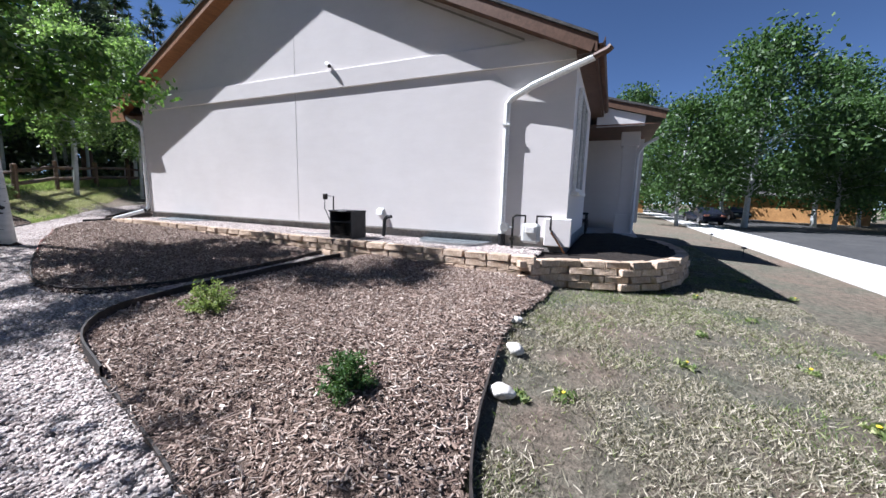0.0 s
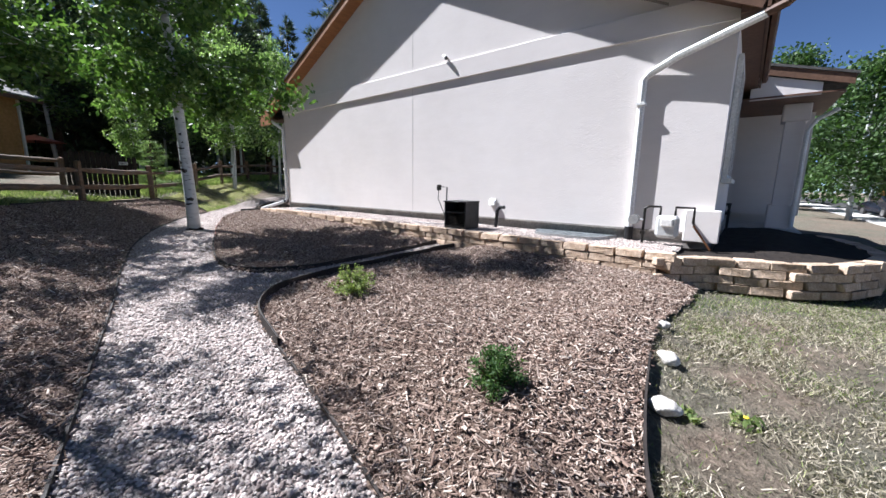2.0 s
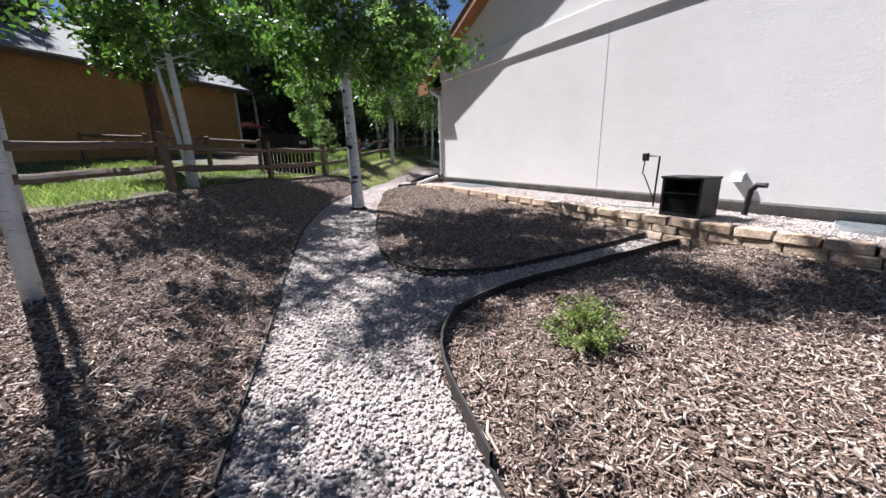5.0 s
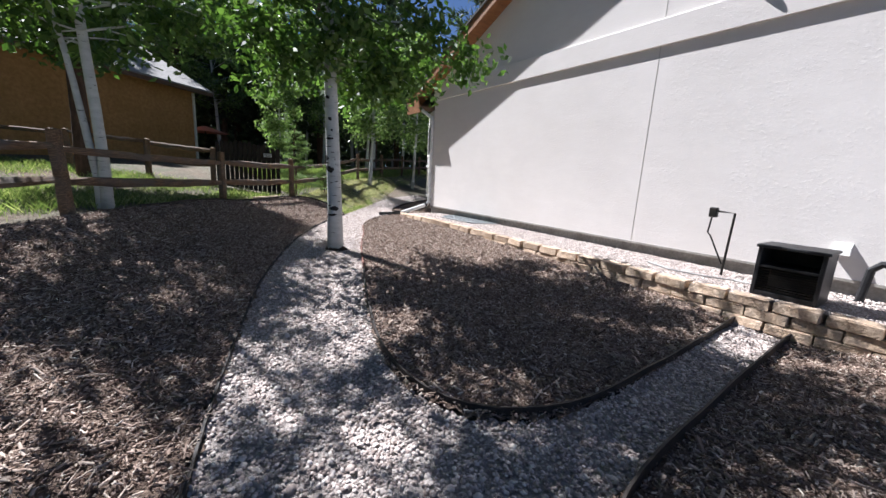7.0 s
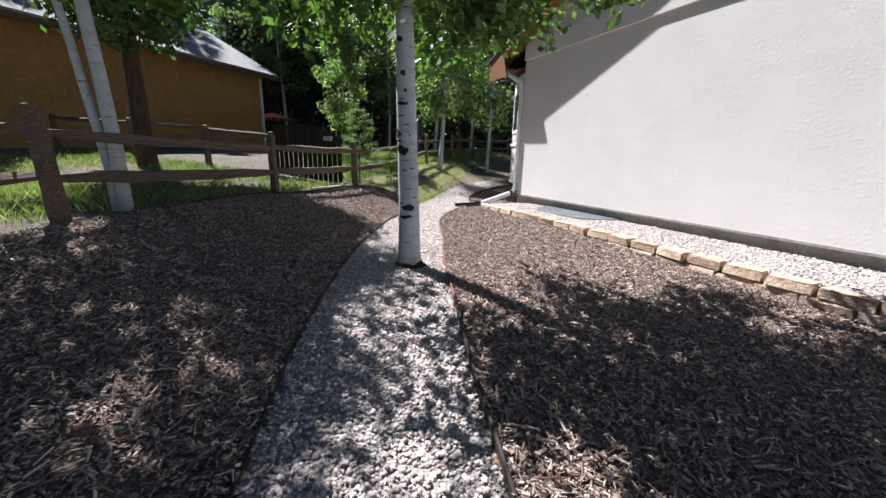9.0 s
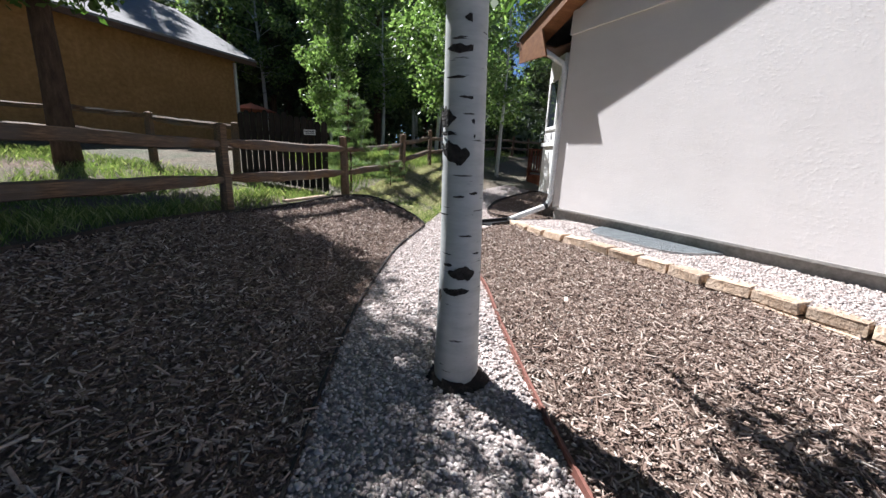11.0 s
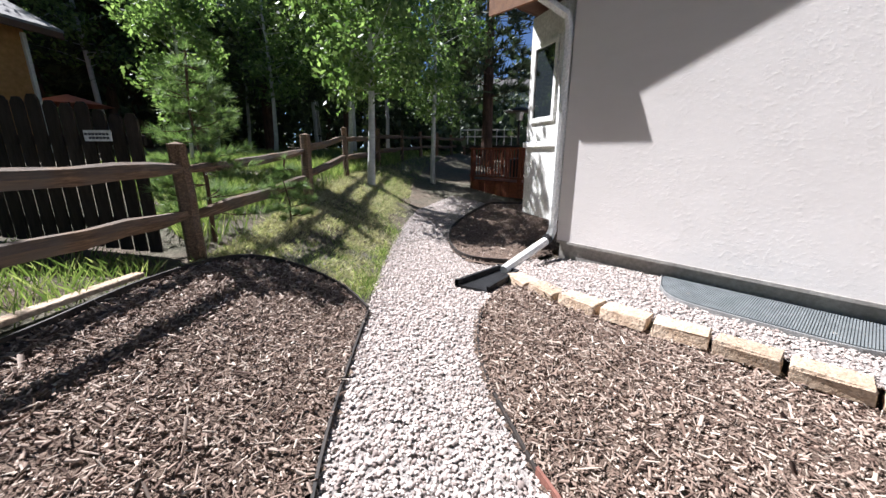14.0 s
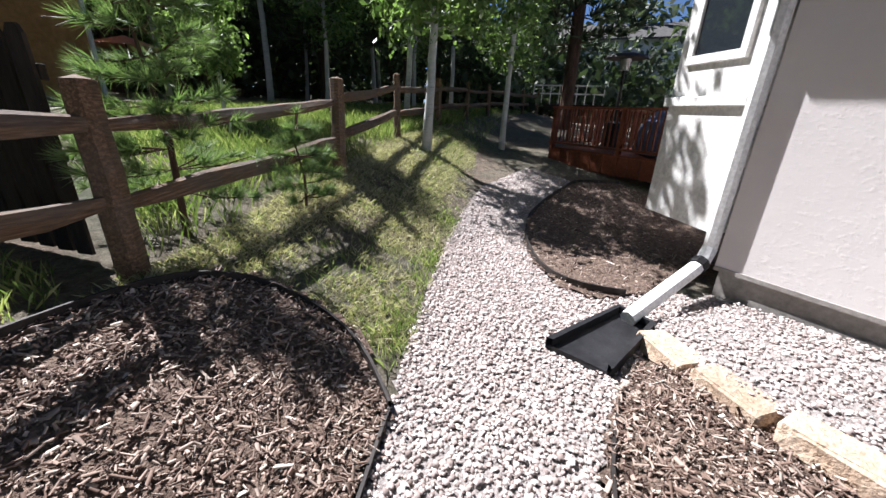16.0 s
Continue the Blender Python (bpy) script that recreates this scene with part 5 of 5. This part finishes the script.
def pine_parts(seed, h, r, base, width, whorls, leaf_mat, needles=26, ln=0.26, wd=0.016):
    rng = random.Random(seed)
    nr = np.random.RandomState(seed)
    tr = tube([(0, 0, -0.3), (0.03, 0.02, h * 0.35), (-0.04, 0.02, h * 0.7), (0, 0, h)], [r * 1.15, r * 0.85, r * 0.45, 0.015], 10)
    me = bpy.data.meshes.new("trunk")
    tr.to_mesh(me)
    tr.free()
    me.materials.append(M["dark_bark"])
    bm = bmesh.new()
    tips, ways = [], []
    for i in range(whorls):
        k = i / whorls
        z = base + (h - base) * k
        for j in range(rng.randrange(4, 7)):
            a = rng.uniform(0, 2 * math.pi)
            reach = width * (1 - k) ** 0.8 * rng.uniform(0.6, 1.1) + 0.08
            d = Vector((math.cos(a), math.sin(a), rng.uniform(-0.12, 0.25)))
            p0 = Vector((0, 0, z))
            p1 = p0 + d * reach
            tube([p0, p0.lerp(p1, 0.5) - Vector((0, 0, reach * 0.05)), p1], [max(0.006, r * 0.16 * (1 - k)), 0.008, 0.003], 4, False, bm)
            m = max(3, int(reach / (width * 0.085 + 0.02)))
            for q in range(m):
                t = 0.25 + 0.75 * (q + 1) / m
                side = Vector((-d.y, d.x, 0)) * rng.uniform(-1, 1) * reach * 0.22
                tips.append(p0.lerp(p1, t) + side)
                ways.append((d + side * 2 / max(reach, 0.1) + Vector((0, 0, 0.35))).normalized())
    tips.append(Vector((0, 0, h)))
    ways.append(Vector((0, 0, 1)))
    bo = bpy.data.meshes.new("bough")
    bm.to_mesh(bo)
    bm.free()
    bo.materials.append(M["dark_bark"])
    v, f = spray(nr, tips, ways, needles, ln, wd)
    return me, bo, mesh("needles", v, f, leaf_mat)


def plant_pine(parts, at, rz, s, label, name="pine_tree"):
    x, y = at
    t = thing(name, label, "tree", (x, y, land1(x, y)), rz, "pines" if name == "pine_tree" else "")
    t.scale = (s,) * 3
    for n, me in zip(("trunk", "bough", "needles"), parts):
        ob = part(n, me, None, t)
        if n != "trunk":
            tagged(ob, kind="stuff")
    return t


P1 = pine_parts(41, 15, 0.24, 2.6, 3.0, 26, M["needle"], 13, 0.55, 0.045)
P2 = pine_parts(42, 18, 0.26, 3.4, 3.2, 30, M["needle"], 13, 0.55, 0.045)
for i, (x, y, rz, s) in enumerate([(3.9, 13.6, 0, 1.0), (10.2, 10.8, 120, 1.0), (1.8, 18.5, 70, 1.0), (-1.6, 24.5, 10, 1.0), (-6.6, 21.5, 50, 0.9), (-4.2, 21.0, 140, 0.8), (-3.2, 22.5, 200, 1.1), (-12, 24, 20, 1.1), (1.5, 28, 80, 1.2), (6, 30, 160, 1.2), (12, 34, 220, 1.2), (-7, 33, 270, 1.3), (-13, 26, 300, 1.2), (-18, 20, 90, 1.2), (-21, 8, 180, 1.2), (-20, -1, 30, 1.1), (-23, -10, 60, 1.2), (-21, -18, 240, 1.1), (17, 30, 70, 1.2), (24, 27, 40, 1.2), (9.5, 21, 100, 1.0), (-26, 2, 10, 1.3), (-16, 12, 10, 1.1), (-2, 40, 0, 1.5), (9, 44, 60, 1.5), (20, 44, 10, 1.4), (-14, 42, 100, 1.5), (-26, 30, 0, 1.4), (31, 36, 200, 1.3)]):
    plant_pine((P1, P2)[i % 2], (x, y), rz, s, "tall dark ponderosa pine in the grove")
S = pine_parts(51, 2.05, 0.026, 0.35, 0.62, 11, M["needle_light"], 46, 0.13, 0.0035)
plant_pine(S, (-3.75, 2.25), 20, 1.0, "young pine sapling with long pale needles by the fence", "pine_sapling")
S2 = pine_parts(52, 0.9, 0.015, 0.12, 0.32, 6, M["needle_light"], 40, 0.11, 0.003)
plant_pine(S2, (-2.75, 2.55), 20, 1.0, "knee-high pine seedling in the fence grass", "pine_seedling")

# undergrowth and far woods closing the horizon
wr = np.random.RandomState(77)
cs = []
for i in range(210):
    a = wr.uniform(-1.9, 1.15)
    d = wr.uniform(27, 44)
    x, y = math.sin(a) * d - 3, math.cos(a) * d - 4
    top = wr.uniform(2.5, 6.5)
    for k in range(16):
        z = wr.uniform(0, top)
        cs.append((x + wr.normal(0, 1.3), y + wr.normal(0, 1.3), land1(x, y) + z))
v, f = leaves(wr, cs, 0.5, 13, 0.32)
tagged(new("undergrowth", mesh("undergrowth", v, f, M["needle"])), "dark shrubby undergrowth between the trunks", "undergrowth", kind="stuff")
cs = []
for i in range(210):
    a = wr.uniform(-2.2, 1.35)
    d = wr.uniform(48, 75)
    x, y = math.sin(a) * d - 3, math.cos(a) * d - 6
    for k in range(26):
        z = wr.uniform(0, 12)
        cs.append((x + wr.normal(0, 2.0 * (1 - z / 15)), y + wr.normal(0, 2.0 * (1 - z / 15)), land1(x, y) + z))
v, f = leaves(wr, cs, 0.8, 12, 0.62)
tagged(new("far_woods", mesh("far_woods", v, f, M["needle"])), "dense dark far woods behind the houses", "woods", kind="stuff")
cs = []
for i in range(70):
    a = wr.uniform(1.35, 2.5)
    d = wr.uniform(60, 90)
    x, y = math.sin(a) * d, math.cos(a) * d - 10
    for k in range(26):
        z = wr.uniform(0, 9)
        cs.append((x + wr.normal(0, 2.6), y + wr.normal(0, 2.6), -1.2 + z))
v, f = leaves(wr, cs, 0.8, 7, 0.4)
tagged(new("far_woods", mesh("far_woods", v, f, M["leaf"])), "green far woods across the street", "woods", kind="stuff")


# ---- shrubs, rocks and small plants ----
def shrub(at, h, w, n, size, material, label, seed):
    x, y = at
    s = thing("shrub", label, "shrub", (x, y, land1(x, y) + 0.03))
    nr = np.random.RandomState(seed)
    rng = random.Random(seed)
    bm = bmesh.new()
    cs = []
    for i in range(34):
        a = rng.uniform(0, 2 * math.pi)
        e = rng.uniform(0.15, 1.35)
        d = Vector((math.cos(a) * math.cos(e) * w, math.sin(a) * math.cos(e) * w, math.sin(e) * h)) * rng.uniform(0.75, 1.08)
        tube([(0, 0, 0), d * 0.55, d], [0.006, 0.004, 0.002], 4, False, bm)
        cs += [d * t for t in (0.45, 0.6, 0.75, 0.9, 1.0)]
    part("stem", bm, M["dark_bark"], s)
    v, f = leaves(nr, cs, 0.022, n, size, 0.35)
    part("foliage", mesh("foliage", v, f, material), None, s)
    return s


shrub((-5.6, -13.0), 0.27, 0.20, 16, 0.016, M["shrub"], "small dark green rounded shrub in the mulch", 5)
shrub((-5.05, -10.8), 0.30, 0.28, 12, 0.017, M["shrub_pale"], "small pale green feathery shrub in the mulch", 6)


def rock(at, r, seed, label):
    bm = bmesh.new()
    bmesh.ops.create_icosphere(bm, subdivisions=3, radius=1)
    for v in bm.verts:
        v.co *= 1 + 0.28 * noise.noise(v.co * 1.3 + Vector((seed, 0, 0))) + 0.08 * noise.noise(v.co * 4 + Vector((seed, 3, 0)))
        v.co = Vector((v.co.x * r, v.co.y * r * 0.8, v.co.z * r * 0.6))
    ob = part("rock", bm, M["rock"], None, smooth=True)
    ob.matrix_basis = pose(at[0], at[1], land1(*at) + r * 0.38, 0, 0, seed * 50)
    return tagged(ob, label, "rock", "edge rocks")


rock((-4.03, -13.78), 0.095, 1, "pale rounded rock at the lawn edge")
rock((-4.83, -13.87), 0.10, 2, "pale rounded rock at the lawn edge")
rock((-3.3, -13.62), 0.07, 3, "small pale rock at the lawn edge")
for i, (x, y) in enumerate(((-5.75, -14.75), (-3.4, -15.3), (-2.3, -15.6), (-2.9, -16.4), (-4.6, -14.3), (-1.2, -16.4), (0.9, -17.6), (-0.2, -15.95), (-4.75, -14.0), (2.2, -17.2), (-3.9, -16.4), (-1.9, -17.4))):
    dl = thing("dandelion", "low dandelion plant in the dry lawn", "weed", (x, y, land1(x, y)), group="dandelions")
    nr = np.random.RandomState(i)
    v, f = leaves(nr, [(nr.uniform(-0.07, 0.07), nr.uniform(-0.07, 0.07), 0.015 + 0.012 * (k % 3)) for k in range(14)], 0.012, 4, 0.035, 0.3)
    part("leaf_rosette", mesh("leaf_rosette", v, f, M["grass"]), None, dl)
    if i % 3 < 2:
        part("flower", tube([(0, 0, 0.045), (0.0, 0, 0.055), (0, 0, 0.062)], [0.012, 0.018, 0.006], 8), M["flower"], dl, "yellow flower head")


# ---- gravel, wood chips and grass ----
def turns(rng, n, tilt):
    """Random turns about z, then a lean of up to tilt."""
    a, b, c = rng.uniform(0, 2 * np.pi, n), rng.normal(0, tilt, n), rng.normal(0, tilt, n)
    ca, sa, cb, sb, cc, sc = np.cos(a), np.sin(a), np.cos(b), np.sin(b), np.cos(c), np.sin(c)
    z, o = np.zeros(n), np.ones(n)
    rz = np.stack([ca, -sa, z, sa, ca, z, z, z, o], -1).reshape(-1, 3, 3)
    rx = np.stack([o, z, z, z, cb, -sb, z, sb, cb], -1).reshape(-1, 3, 3)
    ry = np.stack([cc, z, sc, z, o, z, -sc, z, cc], -1).reshape(-1, 3, 3)
    return rx @ ry @ rz


def scatter(rng, poly, per_m2, zone=None):
    x0, x1 = min(p[0] for p in poly), max(p[0] for p in poly)
    y0, y1 = max(-17.5, min(p[1] for p in poly)), max(p[1] for p in poly)
    n = int((x1 - x0) * (y1 - y0) * per_m2)
    x, y = rng.uniform(x0, x1, n), rng.uniform(y0, y1, n)
    keep = inside(x, y, poly)
    if zone is not None:
        keep &= rng.uniform(0, 1, n) < zone(x, y)
    return x[keep], y[keep]


def place(base_v, base_f, x, y, z, size, rot):
    n, k = len(x), len(base_v)
    v = np.einsum("nij,nkj->nki", rot, base_v[None] * size[:, None, :]) + np.stack([x, y, z], -1)[:, None, :]
    f = base_f[None] + (np.arange(n) * k)[:, None, None]
    return v.reshape(-1, 3), f.reshape(-1, base_f.shape[1])


ICO = (np.array([(1, 0, 0), (-0.9, 0.1, 0), (0, 1, 0.1), (0.1, -1, 0), (0.1, 0, 0.9), (0, 0.1, -1), (0.62, 0.62, 0.5), (-0.6, 0.55, 0.55), (0.6, -0.6, 0.5), (-0.6, -0.62, 0.5)], float),
       np.array([(4, 0, 6), (4, 6, 2), (4, 2, 7), (4, 7, 1), (4, 1, 9), (4, 9, 3), (4, 3, 8), (4, 8, 0), (0, 2, 6), (2, 1, 7), (1, 3, 9), (3, 0, 8)]))


def stones(name, poly, per, height, label, seed, zone=None):
    rng = np.random.RandomState(seed)
    x, y = scatter(rng, poly, per, zone)
    n = len(x)
    s = rng.lognormal(0, 0.28, n)[:, None] * np.array([0.0124, 0.0096, 0.0074]) * rng.uniform(0.8, 1.2, (n, 3))
    v, f = place(ICO[0], ICO[1], x, y, height(x, y) + rng.uniform(0.0, 0.016, n), s, turns(rng, n, 0.35))
    tagged(new(name, mesh(name, v, f, M["stones"], False)), label, "gravel", kind="stuff")


near_path = lambda x, y: np.where(y > 2.2, 0.35, 1.0) * np.where(y < -15.5, 0.3, 1.0)
stones("gravel", PATH_POLY, 3300, lambda x, y: land(x, y) + 0.006, "loose pale pinkish gravel stones on the path", 1, near_path)
stones("gravel", STRIP_POLY, 1900, strip_z, "loose pale gravel stones along the foundation", 2)

CHIP = (np.array([(-1, -0.7, -1), (-0.8, 0.9, -1), (0.9, 1, -1), (1, -0.8, -1), (-0.9, -0.5, 1), (-1, 0.8, 1), (1, 0.7, 1), (0.8, -0.9, 1)], float),
        np.array([(4, 7, 6, 5), (1, 5, 6, 2), (3, 7, 4, 0)]))


def chips(name, poly, per, height, label, seed, zone=None, size=1.0):
    rng = np.random.RandomState(seed)
    x, y = scatter(rng, poly, per, zone)
    n = len(x)
    s = np.stack([rng.lognormal(-4.38, 0.68, n), rng.lognormal(-5.5, 0.5, n), rng.uniform(0.0012, 0.004, n)], -1) * size
    s[:, 0] = np.minimum(s[:, 0], 0.075)
    v, f = place(CHIP[0], CHIP[1], x, y, height(x, y) + rng.uniform(-0.004, 0.028, n), s, turns(rng, n, 0.42))
    tagged(new(name, mesh(name, v, f, M["chips"], False)), label, "wood chips", kind="stuff")


bed = lambda x, y: land(x, y) + 0.032
chips("wood_chips", LOBE_POLY, 3200, bed, "loose brown wood chips on the mulch bed", 3)
chips("wood_chips", LOWER_POLY, 3200, bed, "loose sunlit wood chips on the front bed", 4)
chips("wood_chips", LEFT_POLY, 3000, bed, "loose dark wood chips below the fence", 5, lambda x, y: ss(-12.0, -9.0, x + 0.0 * y) * np.where(y < -15, 0.4, 1.0))
chips("wood_chips", OVAL_POLY, 350, bed, "dark bark chips behind the house corner", 6)


def blades(name, poly, per, h, w, material, label, seed, zone=None, lean=0.35):
    rng = np.random.RandomState(seed)
    x, y = scatter(rng, poly, per, zone)
    n = len(x)
    hh = h * rng.uniform(0.5, 1.35, n)
    a = rng.uniform(0, 2 * np.pi, n)
    dx, dy = np.cos(a) * w, np.sin(a) * w
    lx, ly = rng.normal(0, lean, n) * hh, rng.normal(0, lean, n) * hh
    z = land(x, y) - 0.01
    v = np.stack([np.stack([x - dx, y - dy, z], -1), np.stack([x + dx, y + dy, z], -1), np.stack([x + dx * 0.7 + lx * 0.45, y + dy * 0.7 + ly * 0.45, z + hh * 0.6], -1), np.stack([x + lx, y + ly, z + hh], -1)], 1).reshape(-1, 3)
    tagged(new(name, mesh(name, v, np.arange(n * 4).reshape(-1, 4), material)), label, "grass", kind="stuff")


def patchy(scale, cut, seed):
    def f(x, y):
        return np.clip((np.sin(x * scale + seed) * np.sin(y * scale * 1.2 + seed * 2) + 0.6 * np.sin(x * scale * 2.3 - y * scale * 1.9 + seed) + 0.4 * np.sin(x * scale * 5.1 + y * scale * 4.3)) * 0.8 + cut, 0.06, 1)
    return f


LAWN = [(-6.4, -14.3)] + LAWN_EDGE[1:] + FRONT_WALL[1:] + [(8, -15.5), (9, -17.45), (-6.5, -17.45), (-7.0, -15.6)]
lawn_zone = patchy(1.9, 0.42, 1.0)
blades("lawn_grass", LAWN, 5600, 0.030, 0.0040, M["straw"], "short dry thatch of the patchy lawn", 11, lawn_zone, 0.9)
blades("lawn_grass", LAWN, 1300, 0.038, 0.0032, M["grass"], "sparse green blades in the dry lawn", 12, patchy(0.9, 0.25, 2.4), 0.6)
FENCE_SIDE = [(-2.75, 0.6), (-3.1, 1.25), (-3.7, 1.45), (-4.3, 1.2), (-2.2, 3.9), (-0.3, 6.1), (2.2, 8.4), (1.9, 6.0)] + GRASS_EDGE[1:5][::-1]
blades("berm_grass", FENCE_SIDE, 4200, 0.045, 0.003, M["pale_straw"], "dry matted grass on the berm beside the path", 13, patchy(2.1, 0.75, 0.3), 0.9)
blades("berm_grass", FENCE_SIDE, 600, 0.07, 0.003, M["grass"], "green grass tufts on the berm beside the path", 14, patchy(1.7, 0.35, 4.0), 0.5)
EDGE_TUFT = [(-2.8, 0.4), (-2.6, 0.55), (-1.98, 1.32), (-1.3, 2.1), (-0.9, 2.55), (-1.05, 2.7), (-1.55, 2.2), (-2.2, 1.5), (-2.82, 0.75)]
blades("edge_tufts", EDGE_TUFT, 1700, 0.10, 0.0025, M["grass"], "taller green grass tufts along the path edge", 15, patchy(3.4, 0.2, 1.0), 0.35)
BEHIND = [(-3.95, 1.75), (-1.95, 3.75), (-0.2, 5.8), (3, 8.6), (8, 13), (0, 13), (-5, 9), (-4.3, 4.0)]
blades("tall_grass", BEHIND, 1300, 0.22, 0.004, M["grass"], "tall green meadow grass behind the fence", 16, patchy(1.3, 0.6, 2.0), 0.3)
YARD = [(-4.3, 1.3), (-4.4, 1.8), (-6, 3.4), (-8, 5), (-12, 8), (-18, 2), (-16, -8), (-12, -8.6), (-9.8, -5.6), (-8.2, -3.4), (-6.1, -0.4), (-5.0, 0.7)]
blades("yard_grass", YARD, 520, 0.14, 0.004, M["grass"], "green lawn grass in the neighbour's yard", 17, patchy(1.1, 0.75, 0.0), 0.4)
BACK = [(0.4, 4.6), (2.0, 6.0), (6, 10), (14, 17), (24, 30), (10, 30), (4, 16), (1, 9)]
blades("back_grass", BACK, 130, 0.10, 0.006, M["grass"], "mown green grass under the aspen grove", 18, patchy(0.7, 0.7, 1.2), 0.5)
